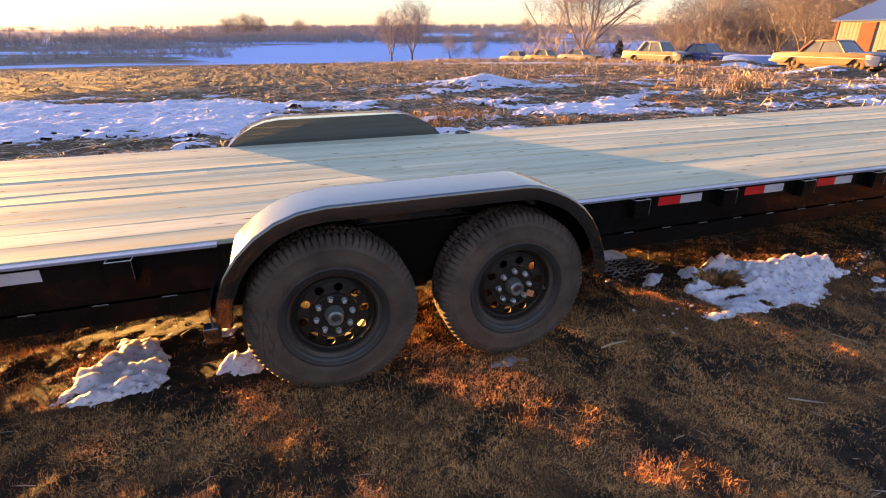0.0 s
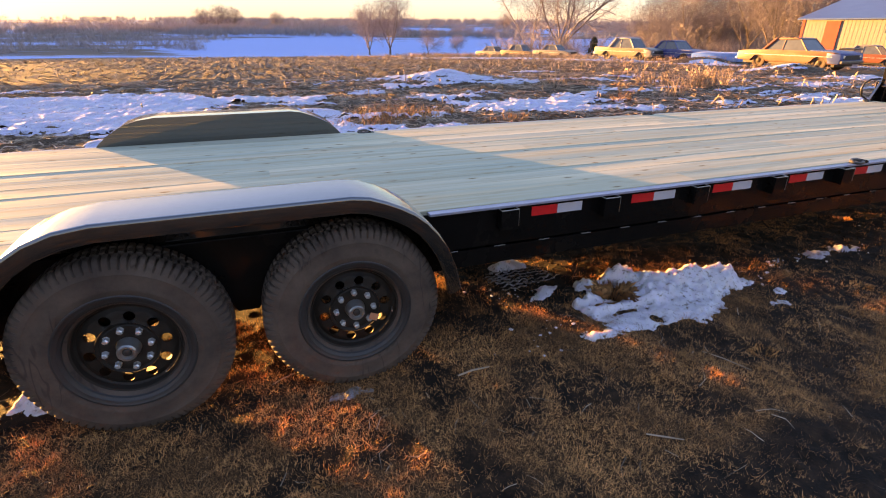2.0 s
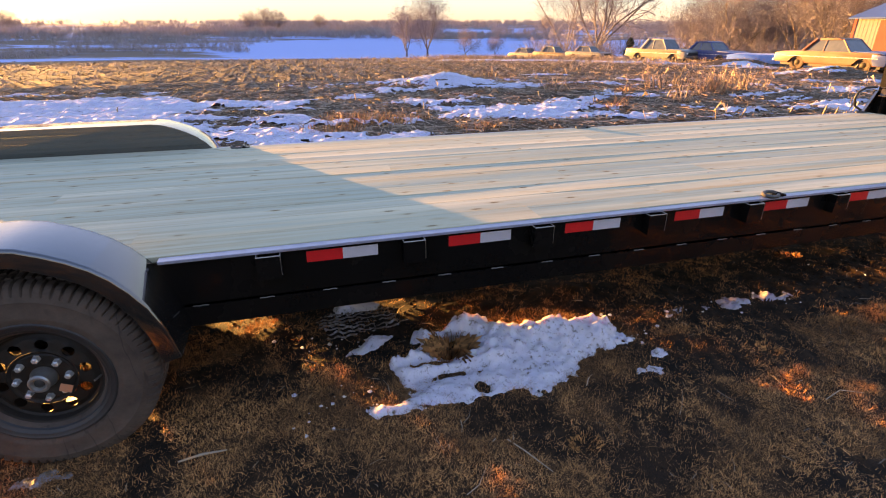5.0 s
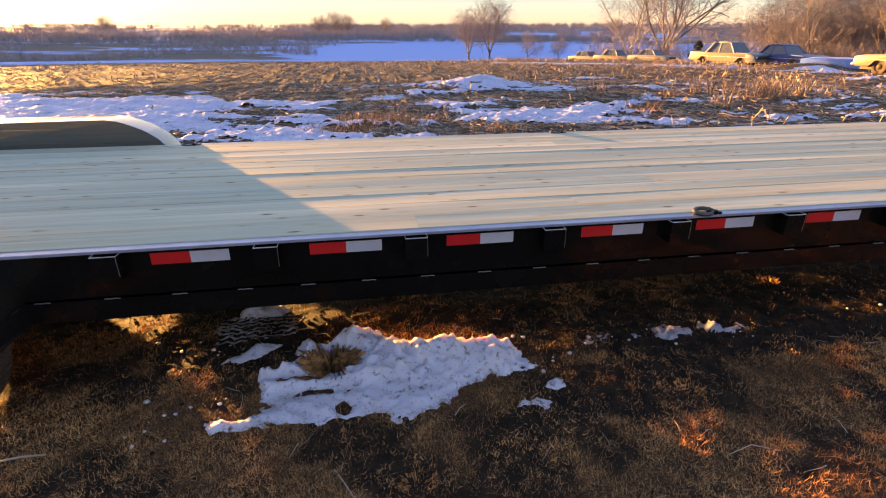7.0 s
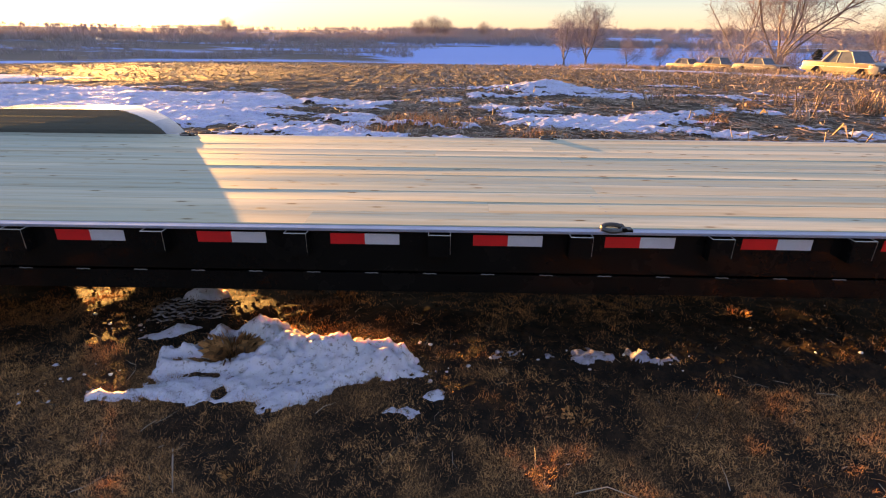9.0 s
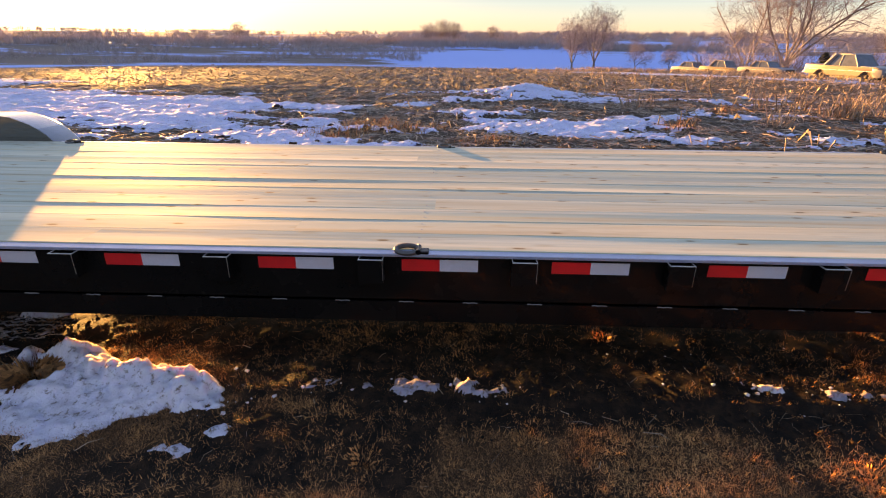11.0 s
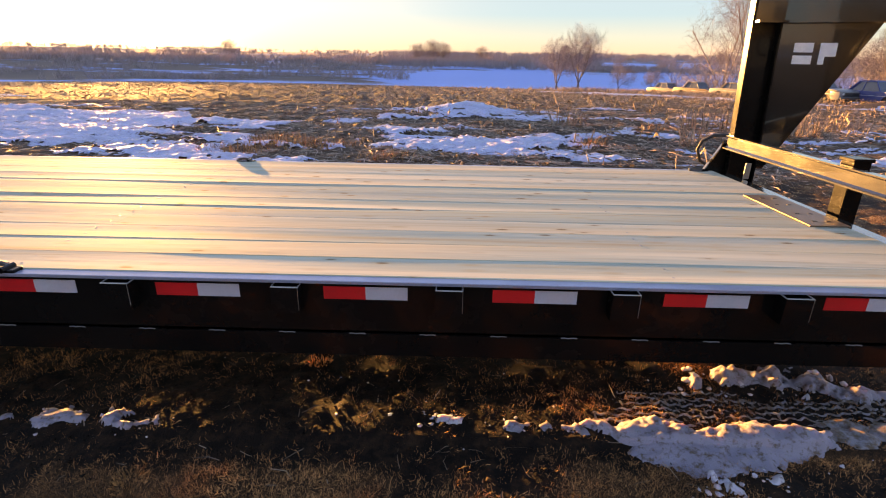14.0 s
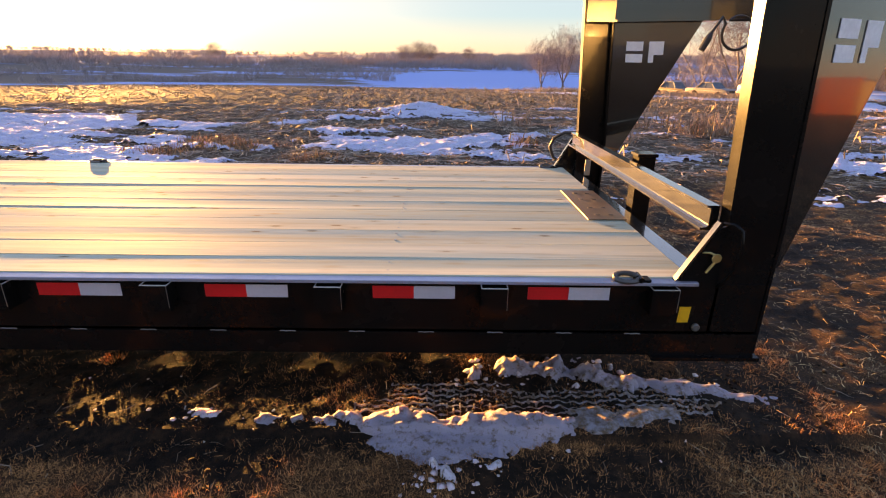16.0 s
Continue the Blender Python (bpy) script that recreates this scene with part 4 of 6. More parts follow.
def tyre_mesh():
    """Wide trailer tyre: rounded sidewalls with raised rings, and a tread cut into blocks by cross grooves."""
    bm = B()
    prof = [(0.200, -0.078), (0.212, -0.092), (0.235, -0.101), (0.262, -0.105), (0.268, -0.1075), (0.276, -0.1065), (0.30, -0.1065), (0.325, -0.104), (0.331, -0.106), (0.338, -0.103), (0.352, -0.1005), (0.364, -0.096), (0.376, -0.089), (0.385, -0.079), (0.3885, -0.070), (0.3885, -0.036), (0.376, -0.032), (0.376, -0.022), (0.388, -0.018)]
    prof += [(r, -y) for r, y in prof[::-1]] + [(0.195, 0.07), (0.195, -0.07)]
    n, rings = 400, []
    for r, y in prof:
        ring = []
        for k in range(n):
            cut = (k + (2 if abs(y) < 0.02 else 0) + (1 if y > 0.03 else 0)) % 5 == 0
            deep = min(0.013, max(0.0, r - 0.346)) if cut and r > 0.35 else 0.0
            a = 2 * math.pi * k / n
            ring.append(bm.verts.new(((r - deep) * math.cos(a), y, (r - deep) * math.sin(a))))
        rings.append(ring)
    for p, q in zip(rings, rings[1:] + rings[:1]):
        for k in range(n):
            bm.faces.new((p[k], p[(k + 1) % n], q[(k + 1) % n], q[k]))
    return bm


def bead_mesh():
    """The smooth stepped ring where the tyre sits on the rim."""
    return spin(B(), [(0.208, -0.088), (0.212, -0.0955), (0.221, -0.0995), (0.224, -0.1025), (0.236, -0.1045), (0.239, -0.1065), (0.245, -0.1065), (0.248, -0.104), (0.248, -0.1)], 72, False)


def wheel_mesh():
    """Steel wheel: barrel with stepped lip, and a disc with eight round hand holes."""
    bm = B()
    spin(bm, [(0.215, -0.090), (0.217, -0.083), (0.205, -0.076), (0.190, -0.070), (0.184, -0.055), (0.180, -0.03), (0.165, 0.0), (0.18, 0.06), (0.2, 0.08), (0.205, 0.08), (0.186, 0.055), (0.172, 0.0), (0.187, -0.04), (0.194, -0.066), (0.209, -0.074)], 64)
    spin(bm, [(0.183, -0.05), (0.174, -0.044), (0.166, -0.048), (0.160, -0.054)], 64, False)
    holes, ring_out, ring_in, n = 10, 0.160, 0.112, 16
    for h in range(holes):
        a0, a1 = 2 * math.pi * h / holes, 2 * math.pi * (h + 1) / holes
        ac, rc, rr = (a0 + a1) / 2, 0.137, 0.021
        outer, inner = [], []
        for k in range(n):
            t = 2 * math.pi * k / n
            u, v = math.cos(t), math.sin(t)
            s = 1 / max(abs(u), abs(v))
            rad = rc + u * s * (ring_out - ring_in) / 2
            ang = ac + v * s * (a1 - a0) / 2
            yy = -0.054 - 0.012 * (ring_out - rad) / (ring_out - ring_in)
            outer.append(bm.verts.new((rad * math.cos(ang), yy, rad * math.sin(ang))))
            hx, hz = rc * math.cos(ac) + rr * (u * math.cos(ac) - v * math.sin(ac)), rc * math.sin(ac) + rr * (u * math.sin(ac) + v * math.cos(ac))
            inner.append(bm.verts.new((hx, -0.060, hz)))
        deep = [bm.verts.new((v.co.x, -0.053, v.co.z)) for v in inner]
        for k in range(n):
            bm.faces.new((outer[k], outer[(k + 1) % n], inner[(k + 1) % n], inner[k]))
            bm.faces.new((inner[k], inner[(k + 1) % n], deep[(k + 1) % n], deep[k]))
    spin(bm, [(0.112, -0.066), (0.106, -0.060), (0.100, -0.0585), (0.096, -0.062), (0.05, -0.062), (0.045, -0.058)], 48, False)
    bmesh.ops.remove_doubles(bm, verts=bm.verts, dist=0.0004)
    return bm


def hub_mesh():
    return spin(B(), [(0.0, -0.098), (0.019, -0.098), (0.021, -0.101), (0.024, -0.110), (0.031, -0.110), (0.036, -0.103), (0.036, -0.08), (0.044, -0.062), (0.046, 0.06), (0.0, 0.06)], 24, False)


def nut_mesh():
    return spin(B(), [(0.0, -0.086), (0.008, -0.0855), (0.0118, -0.081), (0.0125, -0.067), (0.015, -0.0615)], 6, False)


wheel = None
for x, y, turn in ((-0.971, -0.118, 0), (-1.86, -0.118, 0), (-0.971, WIDE + 0.118, 180), (-1.86, WIDE + 0.118, 180)):
    if wheel is None:
        wheel = part("wheel", wheel_mesh(), RIM, trailer, "black steel eight-lug wheel", 40)
        tyre = part("tyre", tyre_mesh(), RUBBER, wheel, "dusty black rubber tyre", 30)
        bead_ring = part("bead_ring", bead_mesh(), CABLE, wheel, "smooth black ring round the rim", 25)
        hub = part("hub_cap", hub_mesh(), STEEL, wheel, "grey metal hub cap", 30)
        plug_cap = part("rubber_plug", spin(B(), [(0.0, -0.104), (0.012, -0.1035), (0.016, -0.101), (0.017, -0.097)], 20, False), CABLE, hub, "black rubber plug in the hub cap", 40)
        nut = part("lug_nut", nut_mesh(), CHROME, wheel, "bright lug nut")
        valve = part("valve_stem", tube(B(), [(0.178, -0.05, 0.0), (0.166, -0.085, 0.0)], 0.004, 6), STEEL, wheel)
        w, kids = wheel, [nut]
    else:
        w = shared(wheel, "wheel", 0, 0, 0, trailer)
        shared(tyre, "tyre", 0, 0, 0, w), shared(bead_ring, "bead_ring", 0, 0, 0, w), shared(plug_cap, "rubber_plug", 0, 0, 0, shared(hub, "hub_cap", 0, 0, 0, w)), shared(valve, "valve_stem", 0, 0, 0, w)
        kids = [shared(nut, "lug_nut", 0, 0, 0, w)]
    while len(kids) < 8:
        kids.append(shared(nut, "lug_nut", 0, 0, 0, w))
    for i, k in enumerate(kids):
        a = 2 * math.pi * i / 8 + 0.2
        k.location = (0.0826 * math.cos(a), 0, 0.0826 * math.sin(a))
    w.matrix_basis = pose(x - 1.0, y - 1.08, 0.362) @ pose(0, 0, 0, 0, 0, turn) @ pose(0, 0, 0, 0, 37 * (x < -1) + 11, 0)

tag = part("paper_tag", box(B(), -0.02, 0.02, -0.001, 0.001, -0.016, 0.016), surface("tag_orange", (0.6, 0.22, 0.12), (0.55, 0.2, 0.1), 20, 0.6), wheel, "small orange paper tag hanging at the hub")
tag.matrix_basis = pose(0, 0, 0, 0, -11, 0) @ pose(0.075, -0.1, -0.035, 0, 25, 0)

# ---- gooseneck ----
def upright():
    """I-beam post: two flanges across the trailer, a web between, leaning back a little above the deck."""
    bm = B()
    outline = [(6.135, 0.0), (6.147, 0.0), (6.147, 0.004), (6.328, 0.004), (6.328, 0.0), (6.34, 0.0), (6.34, 0.062), (6.328, 0.062), (6.328, 0.014), (6.147, 0.014), (6.147, 0.062), (6.135, 0.062)]
    rows = [[bm.verts.new((x - 0.048 * max(0.0, z - 0.9), y, z)) for x, y in outline] for z in (0.40, 0.9, 2.05)]
    for a, c in zip(rows, rows[1:]):
        for k in range(12):
            bm.faces.new((a[k], a[(k + 1) % 12], c[(k + 1) % 12], c[k]))
    bm.faces.new(rows[0][::-1])
    bm.faces.new(rows[-1])
    return bm


def bent(bm):
    """Lean the neck back a little and bend it inward ahead of the uprights."""
    for v in bm.verts:
        v.co.y += 0.45 * max(0.0, v.co.x - 6.34)
        v.co.x -= 0.048 * max(0.0, v.co.z - 0.9)
    return bm


def gusset():
    return bent(slab(B(), [(6.34, 0.74), (6.385, 0.74), (6.85, 1.72), (6.85, 1.76), (6.34, 1.76)], 0.03, 0.042))


def foot_gusset():
    return slab(B(), [(5.99, 0.605), (5.985, 0.69), (6.105, 0.905), (6.135, 0.92), (6.135, 0.605)], -0.004, 0.006)


def brace_strip():
    bm = B()
    v = [bm.verts.new(p) for p in ((5.98, -0.006, 0.692), (5.98, 0.022, 0.692), (6.11, 0.022, 0.925), (6.11, -0.006, 0.925), (5.973, -0.006, 0.697), (5.973, 0.022, 0.697), (6.103, 0.022, 0.93), (6.103, -0.006, 0.93))]
    for q in ((0, 1, 2, 3), (7, 6, 5, 4), (0, 4, 5, 1), (1, 5, 6, 2), (2, 6, 7, 3), (3, 7, 4, 0)):
        bm.faces.new([v[i] for i in q])
    return bm


def neck_beam():
    """Main beam of the neck, running forward and bending in to the coupler."""
    bm = B()
    rows = []
    for x, y in ((6.105, 0.002), (6.3, 0.002), (8.25, 0.88), (9.0, 0.95)):
        rows.append([bm.verts.new((x, y + dy, z)) for dy, z in ((0, 1.72), (0.125, 1.72), (0.125, 1.735), (0.068, 1.735), (0.068, 2.02), (0.125, 2.02), (0.125, 2.035), (0, 2.035), (0, 2.02), (0.056, 2.02), (0.056, 1.735), (0, 1.735))])
    for a, c in zip(rows, rows[1:]):
        for k in range(12):
            bm.faces.new((a[k], a[(k + 1) % 12], c[(k + 1) % 12], c[k]))
    bm.faces.new(rows[0])
    bm.faces.new(rows[-1][::-1])
    return bm


def mark_bars():
    """Plain pale plates on the gusset, in place of bright sky seen through cut-outs."""
    bm = B()
    for x0, x1, z0, z1 in ((6.43, 6.53, 1.54, 1.6), (6.43, 6.53, 1.465, 1.52), (6.565, 6.65, 1.515, 1.6), (6.565, 6.595, 1.465, 1.515)):
        box(bm, x0, x1, 0.027, 0.045, z0, z1)
    return bent(bm)


for flip in (False, True):
    go = mirror if flip else (lambda b: b)
    tpart("upright", go(upright()), BLACK, "black steel I-beam gooseneck upright")
    tpart("neck_gusset", go(gusset()), GLOSS_BLACK, "glossy black triangular gusset plate")
    tpart("foot_gusset", go(foot_gusset()), BLACK)
    tpart("brace_strip", go(brace_strip()), FENDER_PAINT)
    tpart("neck_beam", go(neck_beam()), GLOSS_BLACK, "black steel neck beam")
    tpart("base_plate", go(box(B(), 5.93, 6.345, -0.03, 0.11, 0.38, 0.395)), BLACK)
tpart("cross_beam", slab(B(), [(6.066, 0.882), (6.066, 0.890), (6.088, 0.893), (6.094, 0.900), (6.094, 0.958), (6.088, 0.966), (6.078, 0.968), (6.078, 0.975), (6.125, 0.975), (6.125, 0.882)], 0.06, WIDE - 0.06), GLOSS_BLACK, "black steel angle across the uprights")
bm = box(B(), 6.165, 6.255, 0.975, 1.065, 0.58, 0.99)
box(bm, 6.155, 6.265, 0.965, 1.075, 0.99, 1.008, 0.003)
tpart("jack_post", bm, BLACK, "short black square post with a cap")
tpart("front_rail", box(B(), FRONT - 0.01, FRONT + 0.075, 0.012, WIDE - 0.012, 0.60, 0.704, 0.004), FENDER_PAINT, "glossy black front rail")
bm = box(B(), 5.86, 6.06, 0.745, 1.36, 0.709, 0.716, 0.002)
tpart("deck_plate", bm, surface("brown_plate", (0.2, 0.13, 0.08), (0.26, 0.17, 0.11), 7, 0.4, 0.3, 70, 0.1), "dark brown steel plate bolted on the deck")
for y in (0.82, 0.96, 1.14, 1.28):
    for x in (5.93, 6.0):
        tpart("bolt_hole", box(B(), x - 0.012, x + 0.012, y - 0.006, y + 0.006, 0.7165, 0.718), CABLE)
tpart("rear_rail", box(B(), REAR - 0.05, REAR, -0.02, WIDE + 0.02, 0.40, 0.70, 0.004), BLACK)
tpart("label_plate", slab(B(), [(6.011, 0.535), (6.053, 0.535), (6.056, 0.60), (6.013, 0.60)], -0.0065, -0.0045), YELLOW, "small yellow warning label")
tpart("bolt", spin(B(), [(0.0, -0.012), (0.012, -0.012), (0.016, -0.008), (0.016, 0.0)], 16, False, (6.085, -0.004, 0.515)), WELD)
tpart("stop_tab", box(B(), 6.15, 6.19, 1.9, 1.908, DECK - 0.01, 0.81, 0.002), STEEL, "small bare-steel tab standing at the deck end")
bm = spin(B(), [(0.0, -0.003), (0.016, -0.003), (0.018, 0.0), (0.016, 0.003), (0.0, 0.003)], 16, False, (6.105, -0.02, 0.80))
tube(bm, [(6.10, -0.02, 0.785), (6.075, -0.02, 0.745)], 0.005, 6)
tube(bm, [(6.06, 0.0, 0.815), (6.08, -0.015, 0.82), (6.10, -0.02, 0.812)], 0.004, 6)
tpart("lock_pin", bm, BRASS, "brass linch pin")
for flip in (False, True):
    bm = tube(B(), [(6.118, 0.0, 0.925), (6.135, -0.035, 0.932), (6.155, -0.055, 0.915), (6.162, -0.062, 0.86), (6.155, -0.055, 0.77), (6.14, -0.02, 0.70), (6.135, 0.0, 0.68)], 0.007, 7)
    tpart("grab_rod", (mirror if flip else (lambda b: b))(bm), BLACK, "bent black steel grab rod", 60)
for flip in (False, True):
    tpart("cutout_mark", (mirror if flip else (lambda b: b))(mark_bars()), surface("pale_mark", (0.9, 0.9, 0.9), (0.75, 0.75, 0.75), 20, 0.5), "pale plain plates in place of lit cut-outs in the gusset")
# Trailer plug on its cord, looped under the neck.
loop = [(6.735 + 0.086 * math.cos(a), 1.3, 1.62 + 0.086 * math.sin(a)) for a in np.linspace(2.6, 2.6 + 1.9 * math.pi, 28)]
cord = tpart("plug_cord", tube(B(), [(7.4, 1.3, 1.70), (7.1, 1.3, 1.655), (6.9, 1.3, 1.69)] + loop[::-1] + [(6.64, 1.3, 1.70), (6.59, 1.3, 1.62)], 0.008, 6), CABLE, "black looped trailer cord", 60)
part("plug", tube(B(), [(5.59, 0.22, 1.62), (5.578, 0.22, 1.59), (5.55, 0.22, 1.53)], [0.011, 0.02, 0.017], 10), CABLE, cord, "black trailer plug")

hose = [(6.15, 2.17, 0.70), (6.08, 2.24, 0.715), (6.0, 2.26, 0.76), (5.965, 2.26, 0.845), (5.99, 2.26, 0.91), (6.06, 2.24, 0.955), (6.14, 2.18, 0.965)]
tpart("air_hose", tube(B(), hose, 0.012, 8), CABLE, "curved black hose beside the upright", 60)

# ---- deck planks ----
deck = tpart("deck", box(B(), REAR, FRONT - 0.012, 0.05, WIDE - 0.05, 0.664, 0.668), BLACK, "pressure-treated pine plank deck")
COUNT = 12
PITCH = (WIDE - 0.04) / COUNT
rng = random.Random(5)


def plank(x0, x1, y0, y1, row):
    """A board 38 mm thick, cupped across and gently wavy along, with eased edges."""
    n = max(6, int((x1 - x0) / 0.16))
    cup, lift = (0.0008, -0.0003, 0.0011, 0.0003, -0.0006, 0.0009)[row % 6], (0.0, 0.0005, -0.0004, 0.0002, -0.0002, -0.0004, 0.0008, -0.0010, 0.0003)[row % 9]
    across = [(0.0, -0.0022), (0.012, 0.0), (0.25, 0.0), (0.5, 0.0), (0.75, 0.0), (0.988, 0.0), (1.0, -0.0022)]
    verts, faces = [], []
    xs = np.linspace(x0, x1, n + 1)
    wave = 0.0005 * np.sin(xs * 1.3 + row * 2.1) + 0.0003 * np.sin(xs * 3.1 + row * 4.7)
    skew = 0.0007 * np.sin(xs * 0.9 + row * 1.7)
    for x, w, k in zip(xs, wave, skew):
        top = [(x, y0 + u * (y1 - y0), DECK + lift + w + k * (2 * u - 1) + cup * ((2 * u - 1) ** 2 - 0.4) + e) for u, e in across]
        verts += top + [(x, y1, 0.669), (x, y0, 0.669)]
    m = len(across) + 2
    for a in range(n):
        for c in range(m):
            p, q = a * m + c, a * m + (c + 1) % m
            faces.append((p, p + m, q + m, q))
    bm = B()
    vs = [bm.verts.new(v) for v in verts]
    for f in faces:
        bm.faces.new([vs[k] for k in f])
    bm.faces.new(vs[:m])
    bm.faces.new(vs[-m:][::-1])
    return bm


for i in range(COUNT):
    y0 = 0.02 + i * PITCH
    gap = 0.003 if i == 7 else 0.002 if i == 3 else rng.uniform(0.0005, 0.0012)
    cuts = sorted([REAR] + ([rng.uniform(-2.5, 0.2), rng.uniform(1.4, 2.6)] if i % 2 else [rng.uniform(-1.2, 1.9)]) + [FRONT - 0.012])
    if i == 1:
        cuts = [REAR, -0.7, 1.93, FRONT - 0.012]
    for x0, x1 in zip(cuts, cuts[1:]):
        tpart("plank", plank(x0 + 0.0002, x1 - 0.0002, y0 + gap, y0 + PITCH - gap, i), WOOD, parent=deck, smooth=25)
screw = None
for i in range(COUNT):
    for x, dy in ((4.915, 0.045), (4.913, 0.13), (2.49, 0.05), (2.485, 0.128)):
        if screw is None:
            screw = part("screw", spin(B(), [(0.0, 0.0), (0.0045, 0.0), (0.0058, 0.0012), (0.0058, 0.003)], 8, False), STEEL, deck)
            s = screw
        else:
            s = shared(screw, "screw", 0, 0, 0, deck)
        s.matrix_basis = pose(x - 1.0, 0.02 + i * PITCH + dy - 1.08, DECK + 0.0006, -90, 0, 0)

# ---- trees ----
def grow(rng, height, spread, leaders=1, trunk=0.22, fork=0.11):
    """Segments (from, to, r0, r1, level) of a bare tree: a short trunk, rising limbs, and boughs that fork down to twigs."""
    segs = []
    mid, half = height * 0.58, height * 0.46
    wide = max(0.25, 0.46 * spread) * height

    def inside_crown(p):
        return (p.x * p.x + p.y * p.y) / wide ** 2 + ((p.z - mid) / half) ** 2

    def branch(p, d, length, r, level):
        n = (7, 4, 3, 2)[min(level, 3)]
        for k in range(n):
            bend = 0.1 + 0.05 * level
            d = (d + Vector((rng.gauss(0, bend), rng.gauss(0, bend), rng.gauss((0.07, 0.02, 0.0, -0.03, -0.03)[level], bend)))).normalized()
            q, r1 = p + d * length / n, r * (1 - 0.55 / n)
            segs.append((p, q, r, r1, 0 if level == 0 else min(level, 3)))
            p, r = q, r1
            if inside_crown(p) > rng.uniform(1.0, 2.2) and level:
                return
            if level < 4 and (level or k):
                for _ in range((2, 2, 2, 1 + (rng.random() < 0.6))[level]):
                    side = d.orthogonal().normalized()
                    side.rotate(Matrix.Rotation(rng.uniform(0, 2 * math.pi), 3, d))
                    e = (d + side * rng.uniform(0.65, 1.45)).normalized()
                    branch(p, e, length * rng.uniform(0.42, 0.68), r * rng.uniform(0.4, 0.58), level + 1)

    foot = Vector((0, 0, -0.3))
    top = Vector((0, 0, height * fork * rng.uniform(0.85, 1.15)))
    segs.append((foot, top, trunk * 1.15, trunk, 0))
    for k in range(leaders):
        a = 2 * math.pi * (k + rng.uniform(-0.2, 0.2)) / leaders
        tilt = spread * (0.15 if leaders == 1 else rng.uniform(0.2, 1.15))
        d = Vector((tilt * math.cos(a), tilt * math.sin(a), 1)).normalized()
        branch(top, d, height * rng.uniform(0.62, 0.8), trunk * (0.85 if leaders == 1 else 0.6), 0)
    return segs


def seg_mesh(segs, thin):
    """Tapered sticks for limbs, narrow blades for the finest twigs."""
    verts, faces = [], []
    for a, c, r0, r1, lv in segs:
        n = 6 if lv == 0 else 4 if lv == 1 else 3 if lv == 2 else 2
        d = (c - a).normalized()
        s = d.orthogonal().normalized()
        u = d.cross(s)
        base, turn = len(verts), 9.7 * a.x + 5.3 * a.y
        for p, r in ((a, max(r0, thin)), (c, max(r1, thin * 0.7))):
            for k in range(n):
                t = 2 * math.pi * k / n + turn
                verts.append(p + r * (math.cos(t) * s + math.sin(t) * u))
        for k in range(n if n > 2 else 1):
            k2 = (k + 1) % n
            faces.append((base + k, base + k2, base + n + k2, base + n + k))
    return verts, faces


def tree(name, seed, height, spread, x, y, leaders=1, trunk=0.22, thin=0.01, label="", group=""):
    rng = random.Random(seed)
    segs = grow(rng, height, spread, leaders, trunk)
    ob = thing(name, x, y, float(land(np.array([x]), np.array([y]))[0]), 0, label, "tree", group)
    raw("trunk", *seg_mesh([s for s in segs if s[4] < 1], thin), BARK, ob, 60)
    raw("crown", *seg_mesh([s for s in segs if s[4] >= 1], thin), TWIG, ob)
    return ob


def at_dir(eye_x, eye_y, az, dist):
    return eye_x + dist * math.sin(radians(az)), eye_y + dist * math.cos(radians(az))


def z_land(x, y):
    return float(land(np.array([x]), np.array([y]))[0])


tree("bare_tree", 3, 14.5, 0.95, 40.5, 184, 4, 0.30, 0.013, "tall bare deciduous tree in a snowy valley", "valley trees")
horizon_tree = tree("bare_tree", 8, 17.5, 0.9, 48.2, 185, 5, 0.34, 0.013, "tall bare deciduous tree in a snowy valley", "valley trees")
tree("bare_tree", 12, 9.0, 1.1, 61, 181, 3, 0.2, 0.013, "small bare tree on a low mound", "valley trees")
tree("bare_tree", 13, 6.5, 1.0, 73, 183, 3, 0.14, 0.013, "small bare bushy tree in snow", "valley trees")
tree("bare_tree", 5, 16.0, 1.05, 50.5, 79.5, 6, 0.30, 0.009, "large spreading bare tree behind parked old cars", "yard trees")
tree("bare_tree", 21, 14.0, 0.75, 45.5, 81, 3, 0.16, 0.008, "slender bare tree beside a larger one", "yard trees")
thicket = [tree("bare_tree", 30 + k, h, s, 58 + 3 * k, 62 - 4 * k, n, t * 0.6, 0.008, "reddish bare tree in a dense thicket", "thicket trees") for k, (h, s, t, n) in enumerate(((10.5, 0.8, 0.2, 3), (9.0, 0.95, 0.16, 4), (12.0, 0.7, 0.22, 3)))]
for az, dist, f in ((-3.2, 470, 0.85), (-1.8, 480, 1.0), (-0.6, 475, 0.9), (-22.0, 520, 0.8), (3.5, 560, 0.8), (12.0, 620, 0.9), (26.5, 540, 0.8)):
    x, y = at_dir(1.0, -2.1, az, dist)
    ob = copy_thing(horizon_tree, pose(x, y, z_land(x, y) - 0.2, 0, 0, 40 * az))
    ob.scale = (f * 1.15, f * 1.15, f)
    ob["label"], ob["group"] = "bare tree standing out on the far skyline", "skyline trees"
rng = random.Random(9)
for k in range(28):
    az, dist = 40.2 + 0.77 * k + rng.uniform(-0.5, 0.5), rng.uniform(78, 100) - 0.35 * k
    x, y = at_dir(-1.5, -2.1, az, dist)
    ob = copy_thing(thicket[k % 3], pose(x, y, z_land(x, y) - 0.1, 0, 0, rng.uniform(0, 360)))
    f = rng.uniform(0.75, 1.15) * (0.72 if k < 5 else 1.0)
    ob.scale = (f, f, f * rng.uniform(0.9, 1.05))


